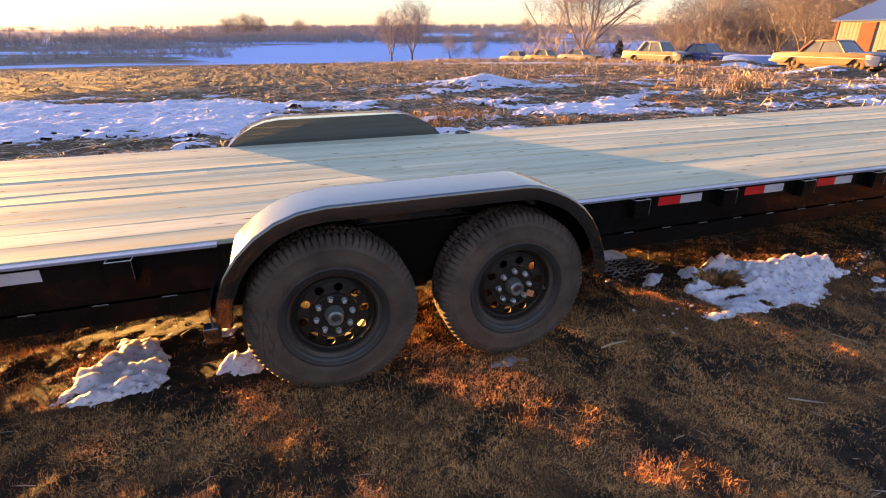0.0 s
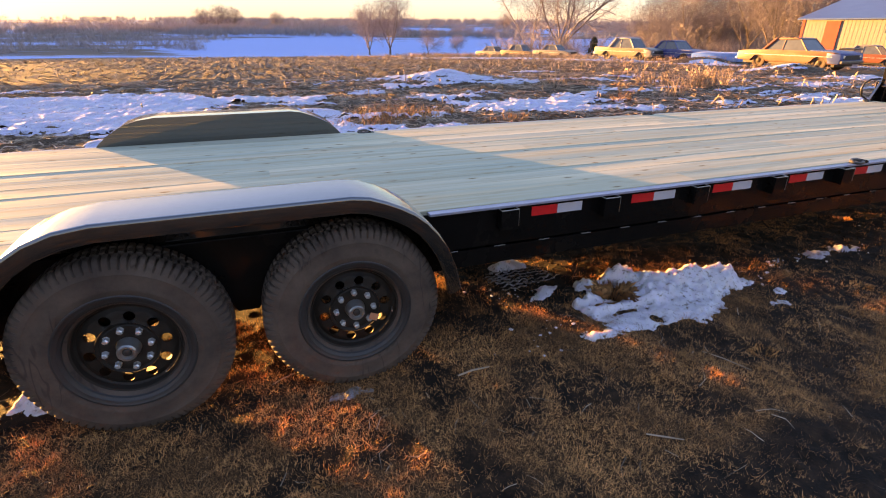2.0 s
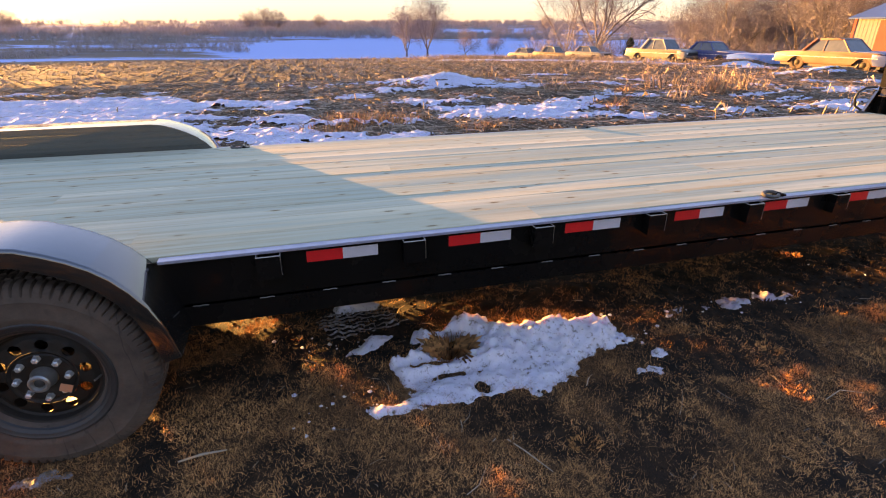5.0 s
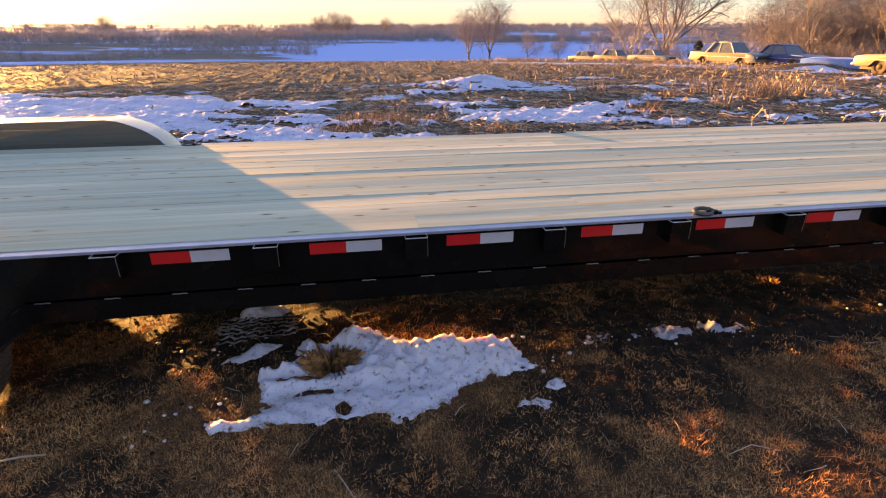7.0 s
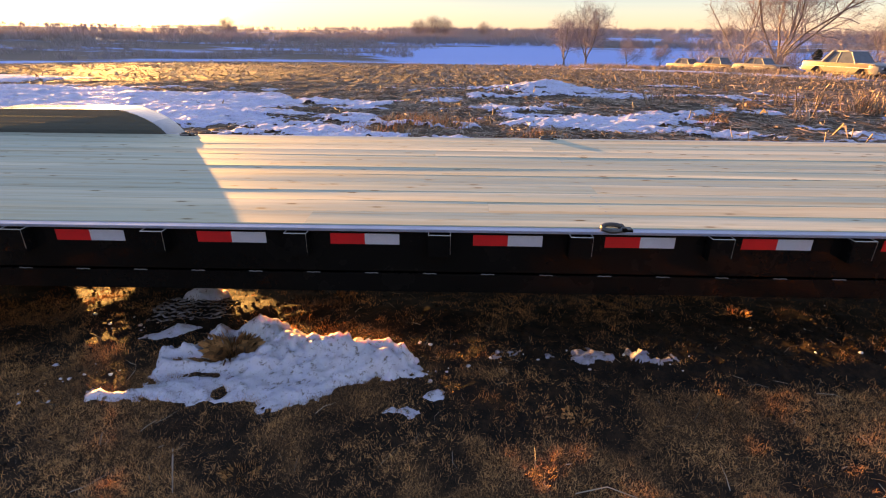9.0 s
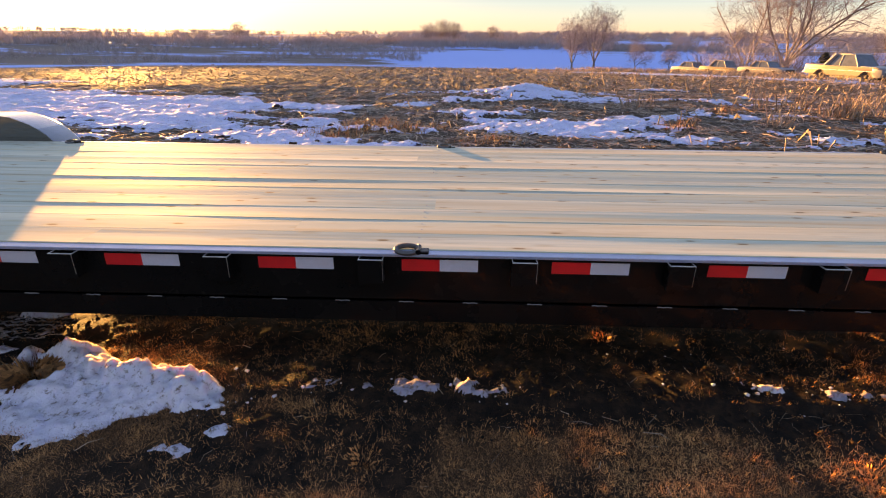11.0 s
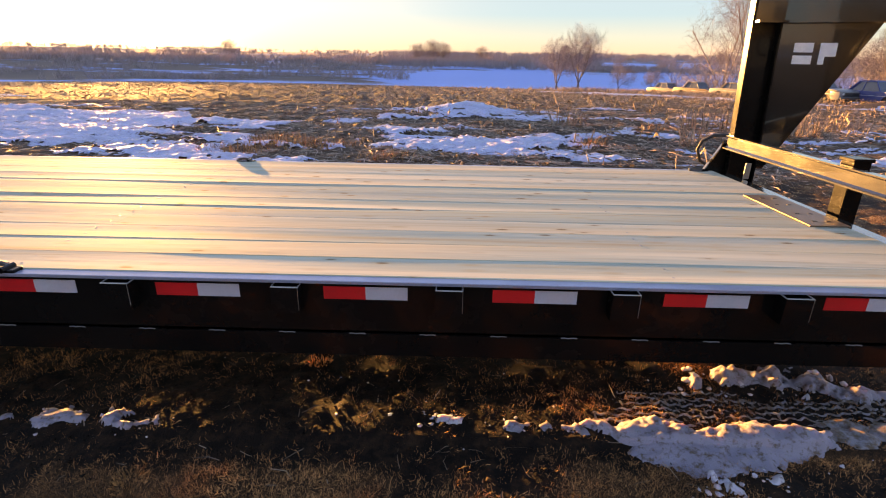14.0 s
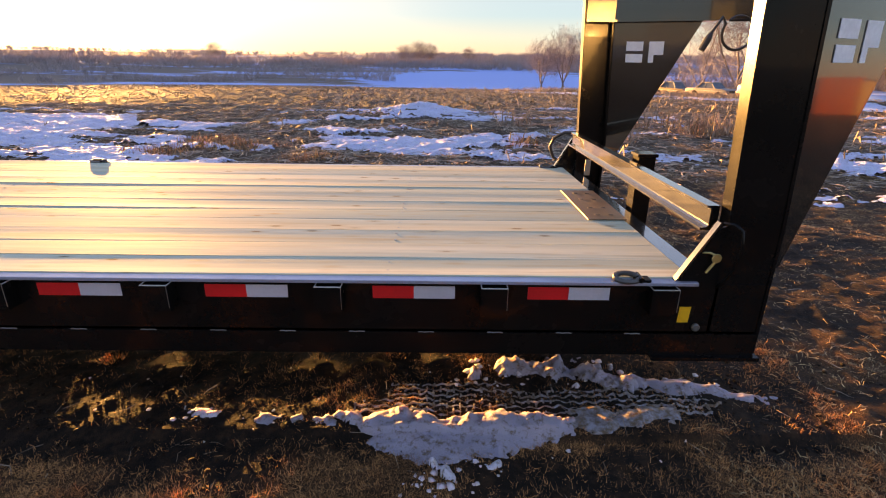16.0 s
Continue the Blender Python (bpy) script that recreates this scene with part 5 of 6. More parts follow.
def shrub(n, height, seed):
    """A many-stemmed leafless shrub: verts and faces."""
    rng = random.Random(seed)
    segs = []
    for _ in range(n):
        d = Vector((rng.gauss(0, 0.45), rng.gauss(0, 0.45), 1)).normalized()
        p = Vector((rng.gauss(0, 0.25), rng.gauss(0, 0.25), -0.1))
        for lv in range(3):
            q = p + d * height * rng.uniform(0.25, 0.38)
            segs.append((p, q, 0.012, 0.008, 3))
            for _ in range(2):
                e = (d + Vector((rng.gauss(0, 0.5), rng.gauss(0, 0.5), rng.gauss(0.1, 0.3)))).normalized()
                segs.append((q, q + e * height * rng.uniform(0.12, 0.3), 0.007, 0.004, 3))
            p, d = q, (d + Vector((rng.gauss(0, 0.2), rng.gauss(0, 0.2), 0))).normalized()
    return seg_mesh(segs, 0.01)


shrub_kinds = [shrub(34, 3.2, 50), shrub(30, 2.4, 51)]
shrubs = []
for k in range(80):
    az = rng.uniform(26, 60)
    x, y = at_dir(-1.5, -2.1, az, rng.uniform(70, 92))
    if len(shrubs) < 2:
        ob = raw("bare_shrub", *shrub_kinds[k], TWIG)
        shrubs.append(ob)
    else:
        ob = new("bare_shrub", shrubs[k % 2].data)
    ob.matrix_world = pose(x, y, z_land(x, y) - 0.1, 0, 0, rng.uniform(0, 360)) @ Matrix.Scale(rng.uniform(0.7, 1.5), 4)
    tagged(ob, "reddish leafless shrub at the foot of bare trees", "shrub", "thicket shrubs")


def evergreen():
    """A small dark juniper of many short needle sprays."""
    rng = random.Random(4)
    v, f = [], []
    for k in range(1500):
        t = rng.random() ** 0.7
        z = 0.1 + 2.5 * t
        r = 0.85 * (1 - t) ** 0.6 * rng.uniform(0.3, 1.05) * (1 + 0.25 * math.sin(5 * z + 3))
        a = rng.uniform(0, 2 * math.pi)
        p = Vector((r * math.cos(a), r * math.sin(a), z))
        d = Vector((math.cos(a), math.sin(a), rng.uniform(0.2, 1.2))).normalized() * rng.uniform(0.12, 0.28)
        s = d.cross(Vector((rng.uniform(-1, 1), rng.uniform(-1, 1), 1))).normalized() * 0.05
        f.append((len(v), len(v) + 1, len(v) + 2))
        v += [p - s, p + s, p + d]
    return v, f


jx, jy = at_dir(-1.5, -2.1, 35.9, 72)
jun = thing("evergreen_shrub", jx, jy, z_land(jx, jy), 0, "small dark green juniper beside bare brush", "shrub")
raw("crown", *evergreen(), PINE, jun)
part("trunk", tube(B(), [(0, 0, -0.2), (0, 0, 1.4)], [0.08, 0.03], 6), BARK, jun)

# Woods on the far slopes: each a fan of bare stems, too many to count.
nrng = np.random.default_rng(7)
verts, faces = [], []


def woods(n, az0, az1, r0, r1, h0, h1, clump):
    az = np.radians(nrng.uniform(az0, az1, n))
    r = r0 * (r1 / r0) ** nrng.random(n)
    x, y = r * np.sin(az), r * np.cos(az)
    ok = (fbm(x / clump, y / clump, 3, 101) > -0.12) & (lying_snow(x, y) < 0.46)
    x, y, r = x[ok], y[ok], r[ok]
    z = land(x, y)
    for px, py, pz, pr in zip(x, y, z, r):
        h = nrng.uniform(h0, h1)
        for _ in range(20):
            a, lean = nrng.uniform(0, 2 * math.pi), nrng.uniform(0.05, 0.5)
            wide = h * nrng.uniform(0.006, 0.022)
            bx, by = px + nrng.normal(0, h * 0.16), py + nrng.normal(0, h * 0.16)
            b0 = len(verts)
            low = h * nrng.uniform(0, 0.4)
            verts.extend(((bx - wide, by, pz + low - 0.2), (bx + wide, by + wide, pz + low - 0.2), (bx + lean * h * math.cos(a), by + lean * h * math.sin(a), pz + low + h * nrng.uniform(0.35, 0.62))))
            faces.append((b0, b0 + 1, b0 + 2))


woods(2600, -60, 70, 430, 620, 5, 9, 60)
woods(3600, -62, 70, 600, 1000, 7, 12, 120)
woods(3600, -62, 70, 1000, 1700, 9, 15, 200)
woods(2600, -52, 8, 345, 430, 4, 6.5, 14)
woods(3000, -56, -1, 220, 360, 2.0, 3.8, 30)
woods(2000, -6, 14, 300, 430, 3, 5.5, 40)
woods(900, 14, 30, 300, 345, 2.5, 4, 40)
woods(500, 6, 16, 330, 400, 3, 5, 30)
woods(3800, 25, 74, 96, 330, 2.5, 6.5, 25)
tagged(raw("far_woods", verts, faces, HAZED_TWIG), "purplish brown leafless woods on far rolling hills", "woods", kind="stuff")

# ---- cars ----
def car_paint(name, c1, c2, rough=0.4):
    return surface(name, c1, c2, 1.2, rough, 0.0, 40, 0.03, space="Object")


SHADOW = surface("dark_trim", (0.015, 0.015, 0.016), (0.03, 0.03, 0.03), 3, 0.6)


def old_car(x, y, az, length, paint, roof_paint, hood_paint, label, fins=0.0, roof_back=0.35):
    """A full-size sedan of the 1950s or 60s; x ahead, nose at +length/2."""
    L, W, h = length / 2, 0.96, 0.9
    ob = thing("parked_car", x, y, z_land(x, y) + float(relief(np.array([x]), np.array([y]))[0]), 90 - az, label, "car", "old cars by the field")
    fw, rw, wr = L - 1.0, -L + 1.25, 0.36

    def arch(cx):
        return [(cx + 0.43 * math.cos(t), 0.33 + 0.40 * math.sin(t)) for t in np.linspace(0, math.pi, 9)]

    low = [(L - 0.04, 0.34)] + arch(fw) + arch(rw) + [(-L + 0.1, 0.36)]
    top = [(-L, 0.55), (-L + 0.02, 0.80 + fins), (-L + 0.5, h + fins * 0.7), (-0.9, h + 0.02), (1.0, h + 0.02), (L - 0.5, h - 0.02), (L - 0.05, h - 0.10), (L, 0.6)]
    bm = slab(B(), low + top, -W, W)
    bmesh.ops.bevel(bm, geom=[e for e in bm.edges if abs(e.verts[0].co.y - e.verts[1].co.y) < 1e-6], offset=0.05, segments=2, affect="EDGES", profile=0.6)
    part("body", bm, paint, ob, "", 40)
    if hood_paint:
        bm = slab(B(), [(1.15, h + 0.015), (L - 0.5, h - 0.012), (L - 0.06, h - 0.095), (L - 0.06, h - 0.06), (L - 0.5, h + 0.03), (1.15, h + 0.06)], -W + 0.08, W - 0.08, 0.02)
        part("hood", bm, hood_paint, ob, "darker replacement hood", 40)
        # Dark nose panels; part of their darkness is the front's shade put in.
        part("front_clip", slab(B(), [(fw + 0.44, 0.36), (L - 0.035, 0.345), (L + 0.008, 0.6), (L - 0.04, h - 0.09), (fw + 0.3, h - 0.03), (fw + 0.36, 0.6)], -W - 0.006, W + 0.006, 0.03), hood_paint, ob, "darker front sheet metal", 40)
    c0, c1 = -L * roof_back - 0.6, 1.0
    r0, r1 = -L * roof_back - 0.05, 0.42
    base, roof = h, 1.5 + fins
    # cabin: glass core, pillars and roof shell
    bm = B()
    lo = [bm.verts.new(p) for p in ((c0, -0.80, base), (c1, -0.80, base), (c1, 0.80, base), (c0, 0.80, base))]
    hi = [bm.verts.new(p) for p in ((r0, -0.62, roof - 0.03), (r1, -0.62, roof - 0.03), (r1, 0.62, roof - 0.03), (r0, 0.62, roof - 0.03))]
    for q in ((lo[0], lo[1], hi[1], hi[0]), (lo[1], lo[2], hi[2], hi[1]), (lo[2], lo[3], hi[3], hi[2]), (lo[3], lo[0], hi[0], hi[3])):
        bm.faces.new(q)
    part("glasshouse", bm, GLASS_DARK, ob, "dark tinted glass")
    bm = slab(B(), [(r0 - 0.12, roof - 0.1), (r0 - 0.02, roof - 0.04), (r0 + 0.25, roof + 0.01), (r1 - 0.25, roof + 0.02), (r1 - 0.02, roof - 0.01), (r1 + 0.06, roof - 0.06)], -0.67, 0.67, 0.03)
    part("roof", bm, roof_paint, ob, "", 40)
    for s in (-1, 1):
        for (xa, xb, w) in ((c1, r1, 0.035), (0.5 * (c0 + c1) - 0.1, 0.5 * (r0 + r1) - 0.1, 0.03), (c0 + 0.1, r0 + 0.06, 0.1 if fins == 0 else 0.14)):
            part("pillar", tube(B(), [(xa, s * 0.805, base - 0.02), (xb, s * 0.63, roof - 0.03)], [w, w * 0.9], 6), roof_paint, ob)
        for cx in (fw, rw):
            part("wheel", spin(B(), [(0.0, -0.02), (0.2, -0.02), (0.22, -0.05), (0.30, -0.075), (0.36, -0.06), (0.37, 0.0), (0.36, 0.08), (0.2, 0.1), (0.0, 0.1)][::1], 24, False, (cx, s * 0.82, 0.36)), RUBBER, ob, "", 35)
            part("hub_cap", spin(B(), [(0.0, s * 0.03), (0.08, s * 0.025), (0.13, s * 0.0)], 16, False, (cx, s * 0.845, 0.36)), RIM, ob, "", 50)
        part("headlight", spin(B(), [(0.0, -0.02), (0.07, -0.015), (0.085, 0.01), (0.085, 0.04)], 14, False, (0, 0, 0)), CHROME, ob).matrix_basis = pose(L + 0.0, s * 0.68, 0.68, 0, 0, 90)
        part("side_trim", box(B(), -L + 0.4, L - 0.4, s * (W + 0.004) - 0.006, s * (W + 0.004) + 0.006, 0.66, 0.685), CHROME, ob)
    # Darker metal than the rear bumper: shade of the front is in it.
    part("bumper", box(B(), L - 0.06, L + 0.1, -0.94, 0.94, 0.38, 0.52, 0.03), WELD, ob, "front bumper, darkened for its shaded end")
    part("bumper", box(B(), -L - 0.1, -L + 0.05, -0.94, 0.94, 0.40, 0.52, 0.03), CHROME, ob, "dull chrome rear bumper")
    part("grille", box(B(), L - 0.03, L + 0.012, -0.72, 0.72, 0.55, 0.76), SHADOW, ob)
    part("underbody", box(B(), -L + 0.3, L - 0.3, -0.78, 0.78, 0.22, 0.42), SHADOW, ob)
    return ob


ORANGE = car_paint("faded_orange", (0.14, 0.048, 0.03), (0.19, 0.078, 0.05))
CREAM = car_paint("faded_cream", (0.17, 0.115, 0.085), (0.14, 0.095, 0.07))
WHITE = car_paint("old_white", (0.2, 0.19, 0.2), (0.16, 0.155, 0.16))
NAVY = car_paint("dark_blue", (0.02, 0.045, 0.17), (0.03, 0.06, 0.2), 0.4)
GREYCAR = car_paint("grey_primer", (0.12, 0.12, 0.13), (0.2, 0.19, 0.18))
TAN = car_paint("tan_paint", (0.16, 0.13, 0.11), (0.12, 0.10, 0.085))
cx, cy = at_dir(-1.47, -2.09, 53.6, 34.5)
old_car(cx, cy, 174, 5.4, ORANGE, ORANGE, NAVY, "faded orange two-door hardtop with a dark hood", 0.0, 0.3)
cx, cy = at_dir(-1.47, -2.09, 39.4, 46.0)
old_car(cx, cy, 166, 5.4, CREAM, WHITE, GREYCAR, "cream finned sedan with a white roof and grey front", 0.14, 0.3)
cx, cy = at_dir(-1.47, -2.09, 43.5, 45.5)
old_car(cx, cy, 172, 5.3, NAVY, NAVY, None, "dark blue old sedan parked beside snow", 0.0, 0.25)
cx, cy = at_dir(-1.47, -2.09, 32.1, 66.0)
old_car(cx, cy, 158, 5.2, WHITE, TAN, None, "white tan-roofed old sedan behind corn stubble", 0.0, 0.3)
cx, cy = at_dir(-1.47, -2.09, 28.6, 70.0)
old_car(cx, cy, 158, 5.2, CREAM, GREYCAR, None, "cream old sedan behind corn stubble", 0.1, 0.3)
cx, cy = at_dir(-1.47, -2.09, 25.8, 74.0)
old_car(cx, cy, 158, 5.0, GREYCAR, GREYCAR, None, "grey old car far along the field", 0.0, 0.3)
cx, cy = at_dir(-1.47, -2.09, 58.6, 52.0)
old_car(cx, cy, 165, 5.0, car_paint("red_orange", (0.2, 0.05, 0.03), (0.18, 0.06, 0.035)), WHITE, NAVY, "orange-red old car near the barn", 0.0, 0.3)

# ---- a low block of snow between two of the cars ----
# Blue sides: the snow's sky-lit shade is put into the base colour.
BLUE_SNOW = surface("blue_shaded_snow", (0.16, 0.34, 0.72), (0.2, 0.4, 0.78), 1.5, 0.55, 0, 8, 0.15)
lx, ly = at_dir(-1.47, -2.09, 48.0, 41.0)
load = thing("tarped_load", lx, ly, z_land(lx, ly) + float(relief(np.array([lx]), np.array([ly]))[0]) + 0.04, 90 - 146, "low flat block of snow with blue shade in its colour", "tarped load")
part("pallet", box(B(), -1.8, 1.8, -1.0, 1.0, -0.05, 0.14, 0.01), SHADOW, load)
bm = slab(B(), [(-1.9, 0.1), (1.9, 0.1), (1.9, 0.56), (1.1, 0.6), (-0.4, 0.58), (-1.2, 0.6), (-1.88, 0.56)], -1.1, 1.1)
bmesh.ops.bevel(bm, geom=list(bm.edges), offset=0.05, segments=2, affect="EDGES", profile=0.6)
part("tarp", bm, BLUE_SNOW, load, "", 40)
bm = slab(B(), [(-1.75, 0.54), (1.75, 0.54), (1.72, 0.6), (1.1, 0.63), (-0.4, 0.61), (-1.2, 0.63), (-1.7, 0.59)], -0.98, 0.98)
bmesh.ops.bevel(bm, geom=list(bm.edges), offset=0.03, segments=2, affect="EDGES", profile=0.6)
part("snow_cover", bm, SNOW_FIELD, load, "paler snow on top of the block", 60)

# ---- barn ----
SIDING = surface("barn_siding", (0.27, 0.23, 0.2), (0.23, 0.2, 0.175), 0.8, 0.5, 0.0, 12, 0.05)
BARN_RED = surface("barn_red", (0.42, 0.04, 0.03), (0.36, 0.05, 0.035), 1.5, 0.55)
ROOF_BLUE = surface("blue_roof", (0.07, 0.13, 0.27), (0.09, 0.15, 0.3), 0.7, 0.4, 0.3)
bx, by = at_dir(-1.47, -2.09, 53.4, 60.0)
barn = thing("barn", bx, by, z_land(bx, by) + 0.35, -78, "long cream metal barn with a blue roof and red door", "barn")
EAVE, LEN, DEEP = 3.55, 26.0, 22.0
part("wall", slab(B(), [(0, 0), (LEN, 0), (LEN, EAVE), (0, EAVE)], 0.0, 0.2), SIDING, barn, "cream ribbed metal siding")
part("wall", box(B(), 0.0, 0.2, 0.2, DEEP, 0, EAVE), SIDING, barn)
part("wall", box(B(), LEN - 0.2, LEN, 0.2, DEEP, 0, EAVE), SIDING, barn)
part("wall", box(B(), 0.2, LEN - 0.2, DEEP - 0.2, DEEP, 0, EAVE), SIDING, barn)
for s in (0, 1):
    bm = B()
    xa, xb = (0.0, 0.15) if s == 0 else (LEN - 0.15, LEN)
    a = [bm.verts.new((xa, y, z)) for y, z in ((0, EAVE), (DEEP, EAVE), (DEEP / 2, EAVE + 2.4))]
    c = [bm.verts.new((xb, y, z)) for y, z in ((0, EAVE), (DEEP, EAVE), (DEEP / 2, EAVE + 2.4))]
    bm.faces.new(a), bm.faces.new(c[::-1])
    for i in range(3):
        bm.faces.new((a[i], a[(i + 1) % 3], c[(i + 1) % 3], c[i]))
    part("gable", bm, SIDING, barn)
for y0, y1, z0, z1 in ((-0.4, DEEP / 2, EAVE - 0.15, EAVE + 2.5), (DEEP + 0.4, DEEP / 2, EAVE - 0.15, EAVE + 2.5)):
    bm = B()
    v = [bm.verts.new(p) for p in ((-0.4, y0, z0), (LEN + 0.4, y0, z0), (LEN + 0.4, y1, z1), (-0.4, y1, z1), (-0.4, y0, z0 + 0.1), (LEN + 0.4, y0, z0 + 0.1), (LEN + 0.4, y1, z1 + 0.1), (-0.4, y1, z1 + 0.1))]
    for q in ((3, 2, 1, 0), (4, 5, 6, 7), (0, 1, 5, 4), (1, 2, 6, 5), (2, 3, 7, 6), (3, 0, 4, 7)):
        bm.faces.new([v[i] for i in q])
    part("roof", bm, ROOF_BLUE, barn, "blue metal roof")
part("sliding_door", box(B(), 1.9, 3.0, -0.08, -0.02, 0.02, EAVE - 0.25), BARN_RED, barn, "red sliding barn door")
part("corner_trim", box(B(), -0.03, 0.16, -0.04, -0.005, 0, EAVE), BARN_RED, barn, "red corner trim")
part("base_board", box(B(), 0.0, LEN, -0.05, -0.01, 0.02, 0.3), surface("dark_skirt", (0.12, 0.08, 0.05), (0.1, 0.07, 0.05), 2, 0.7), barn)
rib = None
for k in range(85):
    x = 0.45 + 0.3 * k
    if 1.8 < x < 3.1 or x > LEN - 0.3:
        continue
    if rib is None:
        rib = part("rib", box(B(), -0.03, 0.03, -0.01, 0.0, 0.3, EAVE - 0.16), SIDING, barn)
        rib.location.x = x
    else:
        shared(rib, "rib", x, 0, 0, barn)
part("window", box(B(), 6.3, 7.7, -0.045, -0.035, 2.35, 2.75), GLASS_DARK, barn, "long low window")

# A low red bin with a tan crate stands ahead on the yard and mirrors in the neck gusset.
shed = thing("red_bin", 34.0, -2.9, z_land(34.0, -2.9) - 0.05, 0, "low red metal bin with a tan crate beside it", "bin")
part("body", box(B(), 0, 2.2, 0.0, 1.5, 0, 1.6, 0.03), SHED_RED, shed)
part("lid", box(B(), -0.05, 2.25, -0.05, 1.55, 1.6, 1.68, 0.02), SHED_RED, shed)
part("crate", box(B(), 0.3, 1.8, 1.56, 2.7, 0, 1.5, 0.02), surface("tan_boards", (0.4, 0.27, 0.15), (0.34, 0.23, 0.13), 1.0, 0.7), shed, "tan boarded crate")
# Six unseen trees, added behind only to close the skyline in reflections.
for k in range(6):
    x, y = -60 + 24 * k + rng.uniform(-6, 6), -90 + rng.uniform(-6, 4)
    copy_thing(thicket[k % 3], pose(x, y, z_land(x, y) - 0.1, 0, 0, rng.uniform(0, 360)))

# A discarded white chest freezer stands by the orange car.
fx, fy = at_dir(-1.47, -2.09, 57.3, 43.0)
box_ob = thing("chest_freezer", fx, fy, z_land(fx, fy), 20, "old white chest freezer standing outdoors near the barn", "freezer")
part("body", box(B(), -0.9, 0.9, -0.4, 0.4, 0.0, 1.05, 0.03), WHITE, box_ob)
part("lid", box(B(), -0.92, 0.92, -0.42, 0.42, 1.055, 1.14, 0.02), SHADOW, box_ob, "dark weathered lid")

# ---- dead grass, straw and corn stubble ----
def blades(n, area, length, width, seed, lift=(0.1, 0.9), keep=None):
    """Bent blades strewn over a stretch of ground: two triangles each."""
    r = np.random.default_rng(seed)
    x, y = r.uniform(area[0], area[1], n), r.uniform(area[2], area[3], n)
    if keep is not None:
        ok = r.random(n) < keep(x, y)
        x, y = x[ok], y[ok]
    n = len(x)
    z = ground_z(x, y)
    a, el = r.uniform(0, 2 * np.pi, n), r.uniform(*lift, n)
    ln, w = r.uniform(*length, n), r.uniform(*width, n)
    d = np.stack([np.cos(a) * np.cos(el), np.sin(a) * np.cos(el), np.sin(el)], -1)
    side = np.stack([-np.sin(a), np.cos(a), r.normal(0, 0.5, n)], -1)
    side /= np.linalg.norm(side, axis=1, keepdims=True)
    p = np.stack([x, y, z - 0.002], -1)
    mid = p + d * (ln * 0.55)[:, None]
    d2 = d + np.stack([r.normal(0, 0.5, n), r.normal(0, 0.5, n), -r.uniform(0.1, 0.9, n)], -1)
    tip = mid + d2 * (ln * 0.5)[:, None]
    tip[:, 2] = np.maximum(tip[:, 2], z + 0.001)
    v = np.stack([p - side * w[:, None], p + side * w[:, None], mid + side * w[:, None] * 0.8, mid - side * w[:, None] * 0.8, tip], 1).reshape(-1, 3)
    b = np.arange(n)[:, None] * 5
    f = np.concatenate([b + [[0, 1, 2]], b + [[0, 2, 3]], b + [[3, 2, 4]]], 0)
    return v, f


def patchy(x, y):
    """How thickly the dead grass stands: thinner, so darker, under the trailer; matted turf on the near side."""
    base = np.maximum(sstep(-0.28, 0.2, fbm(x * 0.9, y * 0.9, 4, 131)), np.maximum(0.55 * sstep(5.4, 6.2, x) * sstep(0.3, 0.0, y), 0.8 * sstep(6.2, 6.9, x) * sstep(5.4, 4.6, y)))
    front = sstep(0.05, -0.25, y) * (0.6 + 0.4 * sstep(-0.35, 0.1, fbm(x * 2.3, y * 2.3, 3, 133)))
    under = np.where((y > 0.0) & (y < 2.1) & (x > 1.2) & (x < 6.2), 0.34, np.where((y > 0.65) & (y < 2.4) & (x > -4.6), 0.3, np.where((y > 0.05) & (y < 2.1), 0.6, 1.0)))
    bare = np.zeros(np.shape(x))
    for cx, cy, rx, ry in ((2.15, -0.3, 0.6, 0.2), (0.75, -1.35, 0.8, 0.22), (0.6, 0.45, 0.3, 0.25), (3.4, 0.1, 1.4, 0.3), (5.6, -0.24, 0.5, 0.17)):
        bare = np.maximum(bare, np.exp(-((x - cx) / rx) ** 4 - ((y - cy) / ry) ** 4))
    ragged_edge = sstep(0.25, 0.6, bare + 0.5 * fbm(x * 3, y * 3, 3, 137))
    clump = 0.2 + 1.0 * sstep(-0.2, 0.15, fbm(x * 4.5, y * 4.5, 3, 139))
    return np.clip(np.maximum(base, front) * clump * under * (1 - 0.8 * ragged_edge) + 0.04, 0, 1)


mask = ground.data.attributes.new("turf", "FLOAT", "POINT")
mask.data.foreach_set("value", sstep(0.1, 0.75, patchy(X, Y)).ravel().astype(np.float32))


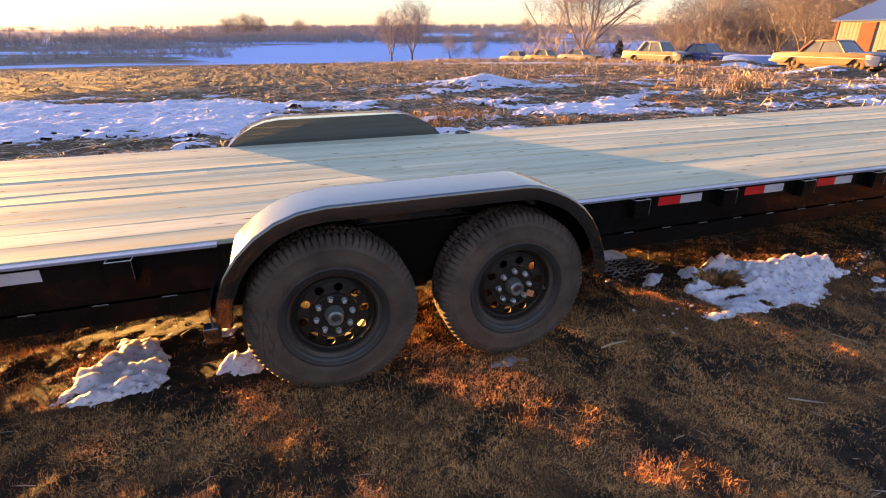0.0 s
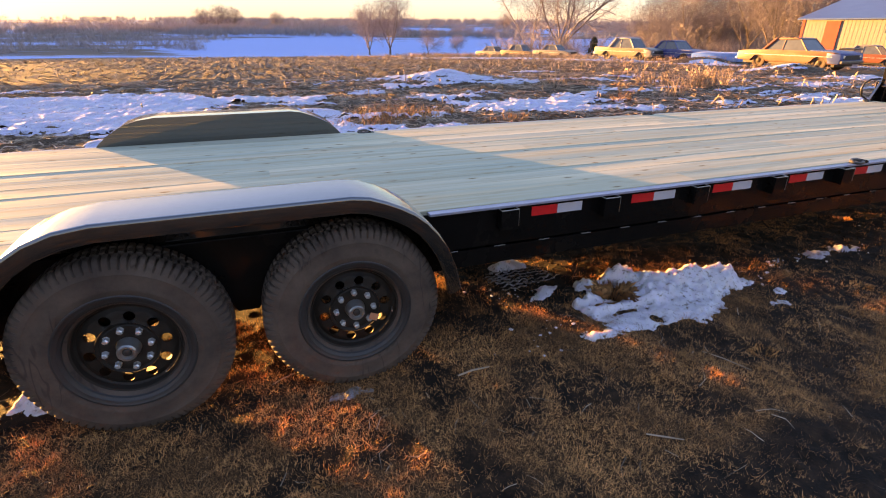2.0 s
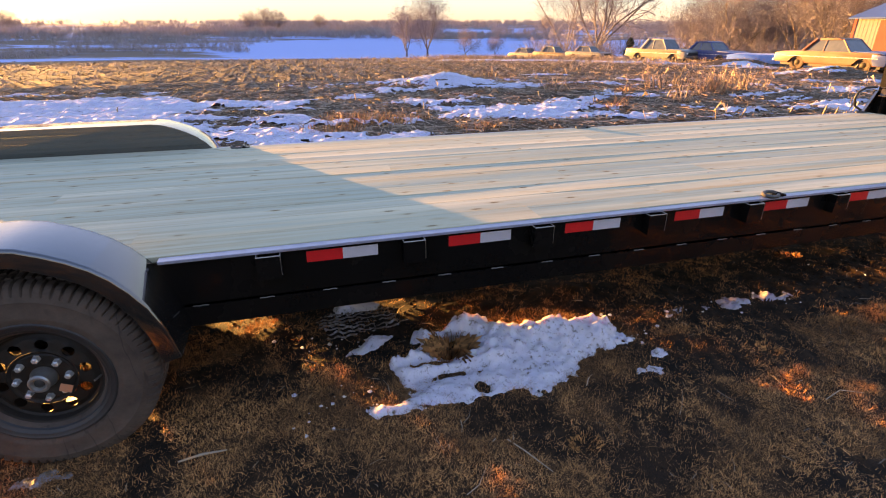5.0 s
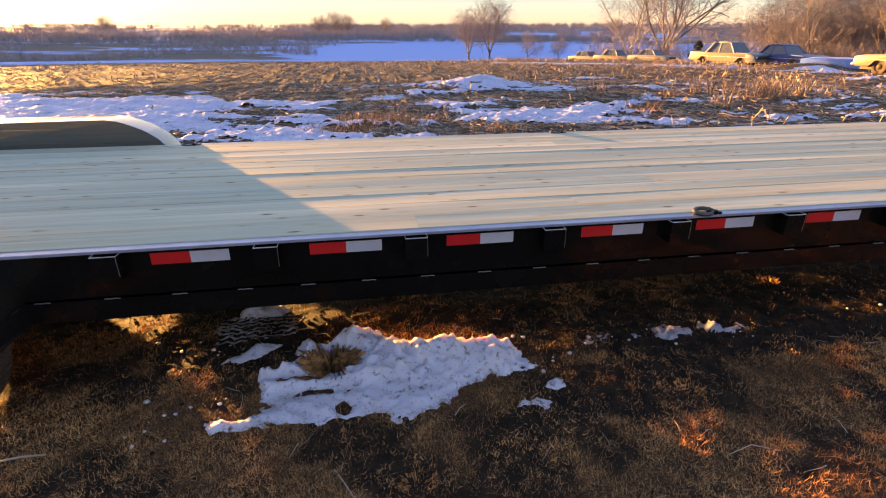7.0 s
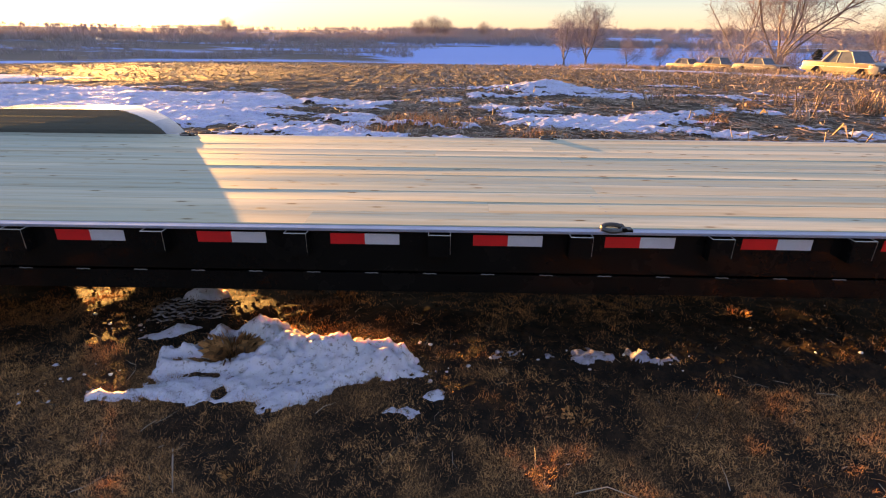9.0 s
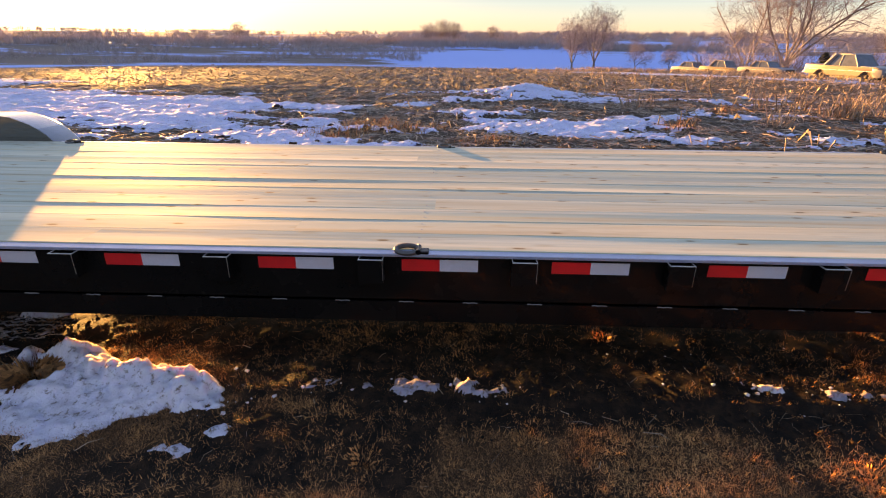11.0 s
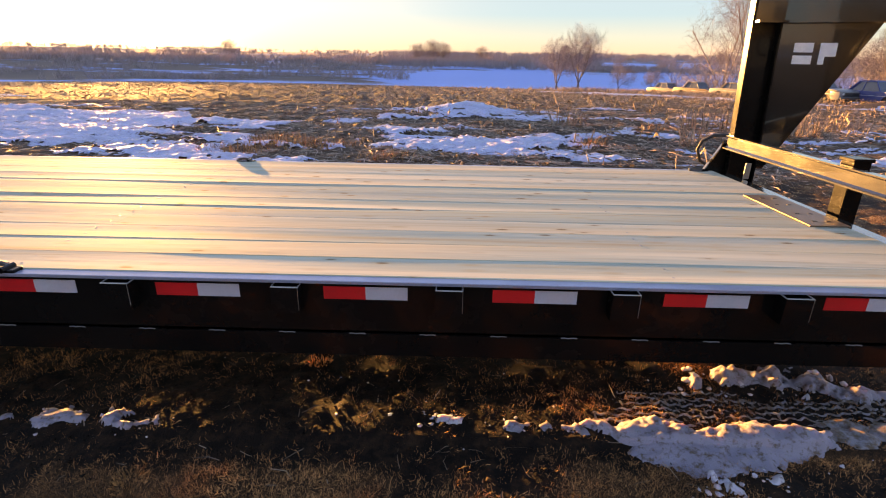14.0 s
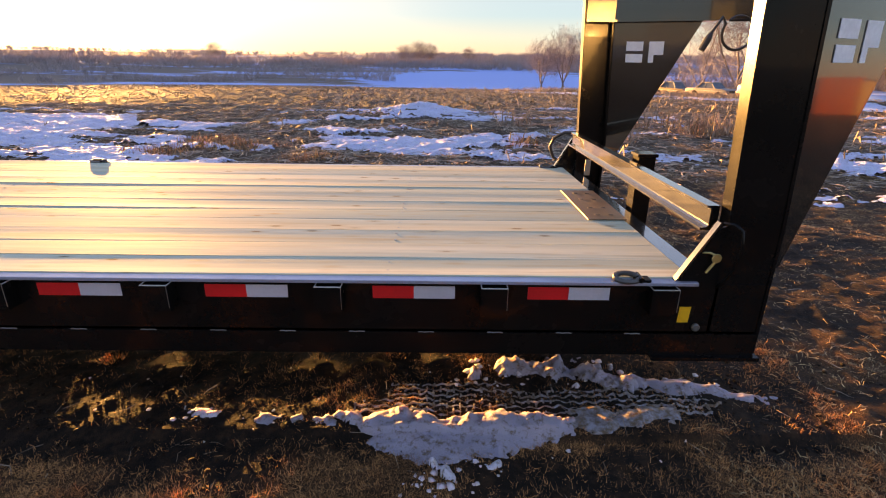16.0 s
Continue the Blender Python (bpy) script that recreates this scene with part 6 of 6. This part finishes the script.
def short_blades(n, area, seed):
    """Short straight blades in tufts, one triangle each."""
    r = np.random.default_rng(seed)
    m = n // 14
    cx, cy = r.uniform(area[0], area[1], m), r.uniform(area[2], area[3], m)
    ok = r.random(m) < patchy(cx, cy)
    cx, cy = np.repeat(cx[ok], 14), np.repeat(cy[ok], 14)
    x, y = cx + r.normal(0, 0.016, len(cx)), cy + r.normal(0, 0.016, len(cx))
    a, el = r.uniform(0, 2 * np.pi, len(x)), r.uniform(0.05, 1.2, len(x))
    ln, w = r.uniform(0.009, 0.03, len(x)), r.uniform(0.0006, 0.0016, len(x))
    p = np.stack([x, y, ground_z(x, y) - 0.002], -1)
    side = np.stack([-np.sin(a), np.cos(a), r.normal(0, 0.4, len(x))], -1) * w[:, None]
    tip = p + np.stack([np.cos(a) * np.cos(el), np.sin(a) * np.cos(el), np.sin(el)], -1) * ln[:, None]
    return np.stack([p - side, p + side, tip], 1).reshape(-1, 3), np.arange(3 * len(x)).reshape(-1, 3)


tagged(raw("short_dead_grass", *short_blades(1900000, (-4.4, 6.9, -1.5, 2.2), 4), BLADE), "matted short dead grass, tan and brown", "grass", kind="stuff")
v, f = blades(60000, (-4.6, 6.9, -1.8, 2.4), (0.018, 0.05), (0.0006, 0.0015), 1, (0.0, 0.7), patchy)
tagged(raw("dead_grass", v, f, BLADE), "short trampled dead grass, straw brown, over dark soil", "grass", kind="stuff")
v, f = blades(200000, (6.2, 15.0, -2.5, 5.5), (0.02, 0.06), (0.001, 0.0026), 2, (0.0, 0.4), patchy)
tagged(raw("dead_grass_verge", v, f, VERGE), "short dead grass beside the field", "grass", kind="stuff")
v, f = blades(2600, (-4.4, 8.6, -1.9, 3.0), (0.03, 0.13), (0.0008, 0.0024), 3, (0.0, 0.3))
tagged(raw("loose_straw", v, f, STALK), "loose straw bits scattered on the grass", "straw", kind="stuff")


def tuft(name, x, y, n, r, h, seed, label):
    g = np.random.default_rng(seed)
    a, rad = g.uniform(0, 2 * np.pi, n), r * np.sqrt(g.random(n))
    px, py = x + rad * np.cos(a), y + rad * np.sin(a)
    vs, fs = [], []
    for qx, qy, t in zip(px, py, a):
        z = float(ground_z(qx, qy))
        out, ln = g.uniform(0.2, 1.1), h * g.uniform(0.5, 1.2)
        dx, dy = math.cos(t) * out, math.sin(t) * out
        w, b = g.uniform(0.0008, 0.0018), len(vs)
        vs += [(qx - w, qy, z - 0.01), (qx + w, qy, z - 0.01), (qx + dx * ln * 0.4 + w, qy + dy * ln * 0.4, z + ln * 0.7), (qx + dx * ln, qy + dy * ln, z + ln * g.uniform(0.5, 0.95))]
        fs += [(b, b + 1, b + 2), (b, b + 2, b + 3)]
    return tagged(raw(name, vs, fs, BLADE), label, "grass", "grass tufts")


tuft("grass_tuft", 0.66, 0.07, 420, 0.11, 0.07, 5, "dry grass tuft poking out of melting snow")
for k, (x, y) in enumerate(((2.95, -0.25), (3.45, 0.55), (2.3, -0.35), (4.9, 0.62), (-1.2, -0.75), (1.0, -0.7), (4.2, -0.4), (1.1, 0.75))):
    tuft("grass_tuft", x, y, 110, 0.06, 0.022, 60 + k, "small dry grass tuft on dark soil")


def weeds(x, y, n, r, h, seed):
    """A ragged clump of dead weeds: bent stems with curled leaves."""
    g = np.random.default_rng(seed)
    vs, fs = [], []
    for _ in range(n):
        a, rad = g.uniform(0, 2 * math.pi), r * math.sqrt(g.random())
        qx, qy = x + rad * 1.6 * math.cos(a), y + rad * math.sin(a)
        z, t, ln = float(ground_z(qx, qy)), g.uniform(0, 2 * math.pi), h * g.uniform(0.3, 1.2) * (1.2 - 0.6 * rad / r)
        w, out, b = g.uniform(0.002, 0.008), g.uniform(0.2, 1.3), len(vs)
        dx, dy = out * math.cos(t), out * math.sin(t)
        sx, sy = -w * math.sin(t), w * math.cos(t)
        for k, (u, up) in enumerate(((0.0, -0.02), (0.4, 0.55), (0.8, 0.8), (1.1, 0.45))):
            f = 1 - 0.28 * k
            vs += [(qx + dx * ln * u - sx * f, qy + dy * ln * u - sy * f, z + ln * up), (qx + dx * ln * u + sx * f, qy + dy * ln * u + sy * f, z + ln * up)]
        fs += [(b + 2 * k, b + 2 * k + 1, b + 2 * k + 3, b + 2 * k + 2) for k in range(3)]
    return tagged(raw("weed_clump", vs, fs, WEED), "ragged clump of orange-brown dead weeds at the field edge", "weeds", "field edge weeds", "stuff")


for k, (x, y, n, r, h) in enumerate(((0.55, 6.5, 170, 0.4, 0.2), (1.35, 7.0, 230, 0.5, 0.24), (0.95, 7.7, 150, 0.4, 0.2), (1.9, 7.3, 130, 0.35, 0.18), (2.9, 6.0, 110, 0.3, 0.15), (6.65, 7.6, 90, 0.16, 0.3), (3.3, 6.1, 80, 0.25, 0.14), (8.6, 10.2, 70, 0.2, 0.22))):
    weeds(x, y, n, r, h, 300 + k)


def stick(name, pts, r, label):
    ob = part(name, tube(B(), [(x, y, float(ground_z(x, y)) + 0.008 + h) for x, y, h in pts], r, 6), STALK, None, "", 50)
    return tagged(ob, label, "stick")


stick("dry_stick", [(0.04, -0.96, 0), (0.1, -1.0, 0.003), (0.16, -1.04, 0)], [0.003, 0.004, 0.002], "pale dry stick lying on the grass")
stick("dry_stick", [(-0.55, -0.38, 0), (-0.47, -0.36, 0.004), (-0.38, -0.36, 0)], [0.004, 0.005, 0.003], "pale dry stick lying on the grass")
stick("dry_stick", [(0.7, -0.6, 0), (0.74, -0.68, 0.003), (0.8, -0.8, 0)], [0.003, 0.003, 0.002], "thin straw stem lying on the grass")
stick("dry_stick", [(2.2, -0.75, 0), (2.32, -0.72, 0.01), (2.42, -0.76, 0)], [0.0022, 0.0022, 0.0016], "curved dry stem lying on the grass")

# Corn stubble: rows of broken stalks, and flat litter between them.
def field_keep(x, y):
    snow = field_snow(x, y)
    thin = np.where(snow > 0.05, 0.22, 1.0)
    return thin * np.maximum(sstep(4.8, 5.4, y + 0.4 * fbm(x, y, 3, 7)), sstep(5.5, 7.0, x) * sstep(4.2, 5.2, y)) * (0.35 + 0.65 * sstep(-0.35, 0.15, fbm(x / 2.2, y / 1.2, 3, 141)))


v, f = blades(190000, (-14, 22, 2.6, 16), (0.06, 0.36), (0.003, 0.012), 11, (0.0, 0.2), field_keep)
tagged(raw("corn_litter", v, f, STALK), "flattened straw-coloured corn leaves and husks on soil", "corn litter", kind="stuff")
v, f = blades(90000, (-40, 46, 16, 62), (0.1, 0.4), (0.008, 0.022), 12, (0.05, 0.6), field_keep)
tagged(raw("far_corn_litter", v, f, STALK), "straw-coloured corn litter over the far field", "corn litter", kind="stuff")


def by_cars(x, y):
    """A strip of tall dry grass between the field and the parked cars."""
    r, az = np.hypot(x + 1.5, y + 2.1), np.degrees(np.arctan2(x + 1.5, y + 2.1))
    strip = sstep(50, 52, r) * sstep(61, 58, r) * sstep(14, 20, az) * sstep(37, 35, az) + 0.6 * sstep(40, 41, r) * sstep(43.5, 42.5, r) * sstep(33, 35, az) * sstep(47, 44, az)
    return strip * (0.4 + 0.6 * sstep(-0.3, 0.2, fbm(x / 1.5, y / 1.5, 3, 171)))


v, f = blades(60000, (8, 36, 24, 60), (0.25, 0.7), (0.006, 0.016), 13, (0.9, 1.5), by_cars)
tagged(raw("tall_dry_grass", v, f, STALK), "tall straw-coloured dry grass in front of parked cars", "grass", kind="stuff")


def stubble(seed, x0, x1, y0, y1, step, fat):
    g = np.random.default_rng(seed)
    vs, fs = [], []
    ca, sa = math.cos(radians(12)), math.sin(radians(12))
    for row in np.arange(-60, 75, 0.76):
        for s in np.arange(-60, 75, step):
            s2, r2 = s + g.normal(0, step * 0.4), row + g.normal(0, 0.07)
            x, y = s2 * ca - r2 * sa, s2 * sa + r2 * ca
            if not (x0 < x < x1 and y0 < y < y1) or g.random() > 0.8:
                continue
            dense = float(fbm(np.array(x / 3.5), np.array(y / 3.5), 3, 151))
            right = min(1.0, max(0.25, 0.4 + (x - 1) / 14))
            if g.random() > 0.42 * right * (0.55 + 0.9 * dense):
                continue
            z, h = float(ground_z(x, y)), g.uniform(0.05, 0.24) * (0.7 + 0.4 * right)
            lean, t = abs(g.normal(0, 0.45)), g.uniform(0, 2 * math.pi)
            dx, dy = lean * math.cos(t), lean * math.sin(t)
            rad = g.uniform(0.008, 0.014) * fat
            b = len(vs)
            for k, (fz, fr) in enumerate(((-0.05, 1.0), (1.0, 0.8))):
                for j in range(4):
                    q = math.pi / 2 * j
                    vs.append((x + dx * h * max(fz, 0) + rad * fr * math.cos(q), y + dy * h * max(fz, 0) + rad * fr * math.sin(q), z + h * fz * (1.0 + 0.25 * (j == 1) * k)))
            for j in range(4):
                fs.append((b + j, b + (j + 1) % 4, b + 4 + (j + 1) % 4, b + 4 + j))
            for _ in range(1):
                t2, ln, w = g.uniform(0, 2 * math.pi), g.uniform(0.12, 0.32), g.uniform(0.008, 0.02) * fat
                zz, b = z + h * g.uniform(0.3, 0.9), len(vs)
                ox, oy = x + dx * h * 0.5, y + dy * h * 0.5
                vs += [(ox, oy, zz), (ox + ln * 0.5 * math.cos(t2) - w * math.sin(t2), oy + ln * 0.5 * math.sin(t2) + w * math.cos(t2), zz + ln * g.uniform(-0.05, 0.3)), (ox + ln * math.cos(t2), oy + ln * math.sin(t2), max(z + 0.005, zz - ln * g.uniform(0.1, 0.7))), (ox + ln * 0.5 * math.cos(t2) + w * math.sin(t2), oy + ln * 0.5 * math.sin(t2) - w * math.cos(t2), zz + ln * g.uniform(-0.1, 0.2))]
                fs.append((b, b + 1, b + 2, b + 3))
    return vs, fs


def stalk_bundle(x, y, count, reach, seed):
    """A heap of broken corn stalks left standing, leaning on one another."""
    g = np.random.default_rng(seed)
    bm = B()
    for _ in range(count):
        t, r = g.uniform(0, 2 * math.pi), reach * math.sqrt(g.random())
        px, py = x + r * math.cos(t) * 1.3, y + r * math.sin(t) * 0.6
        z, h = float(ground_z(px, py)), g.uniform(0.16, 0.5)
        lean, turn = abs(g.normal(0.25, 0.3)), t + g.normal(0, 0.9)
        dx, dy = lean * h * math.cos(turn), lean * h * math.sin(turn)
        rad = g.uniform(0.009, 0.015)
        tube(bm, [(px, py, z - 0.03), (px + 0.45 * dx, py + 0.45 * dy, z + 0.5 * h), (px + dx, py + dy, z + h)], [rad, rad * 0.9, rad * 0.7], 5)
        for _ in range(2):
            k, ln, q = g.uniform(0.3, 1.0), g.uniform(0.1, 0.28), g.uniform(0, 2 * math.pi)
            o = Vector((px + dx * k, py + dy * k, z + h * k))
            side = Vector((-math.sin(q), math.cos(q), 0)) * g.uniform(0.008, 0.018)
            out = Vector((math.cos(q), math.sin(q), 0)) * ln
            mid, tip = o + out * 0.5 + Vector((0, 0, 0.04)), o + out - Vector((0, 0, g.uniform(0.02, 0.12)))
            tip.z = max(tip.z, z + 0.01)
            bm.faces.new([bm.verts.new(p) for p in (o, mid + side, tip, mid - side)])
    ob = new("corn_stalks", bpy.data.meshes.new("corn_stalks"))
    bm.to_mesh(ob.data)
    bm.free()
    ob.data.materials.append(STALK)
    return tagged(ob, "bundle of broken straw-coloured corn stalks standing in the field", "corn stalks", "corn stalk bundles", "stuff")


for x, y, count, reach, seed in ((10.9, 9.6, 70, 0.45, 41), (11.9, 9.9, 22, 0.4, 42), (10.1, 10.6, 26, 0.5, 43), (8.6, 8.1, 12, 0.25, 44), (13.2, 10.8, 24, 0.6, 45), (6.9, 10.9, 14, 0.4, 46)):
    stalk_bundle(x, y, count, reach, seed)
tagged(raw("corn_stubble", *stubble(21, -13, 22, 5.0, 17, 0.26, 1.0), STALK), "broken straw-coloured corn stalks standing in rows", "corn stubble", kind="stuff")
tagged(raw("far_corn_stubble", *stubble(22, -35, 44, 17, 60, 0.42, 1.7), STALK), "pale corn stubble along the far edge of the field", "corn stubble", kind="stuff")

# A thicker stand of unbroken stalks.
g = random.Random(77)
for k in range(16):
    x, y = g.gauss(10.8, 0.35), g.gauss(9.6, 0.25)
    z, h, t = float(ground_z(x, y)), g.uniform(0.25, 0.55), g.uniform(0, 6.28)
    ln = g.uniform(0.05, 0.5)
    bm = tube(B(), [(x, y, z - 0.02), (x + ln * h * 0.5 * math.cos(t), y + ln * h * 0.5 * math.sin(t), z + h * 0.6), (x + ln * h * math.cos(t), y + ln * h * math.sin(t), z + h)], [0.013, 0.012, 0.009], 6)
    tagged(part("corn_stalk", bm, STALK), "tall broken dry corn stalk standing in stubble", "corn stalk", "tall corn stalks")
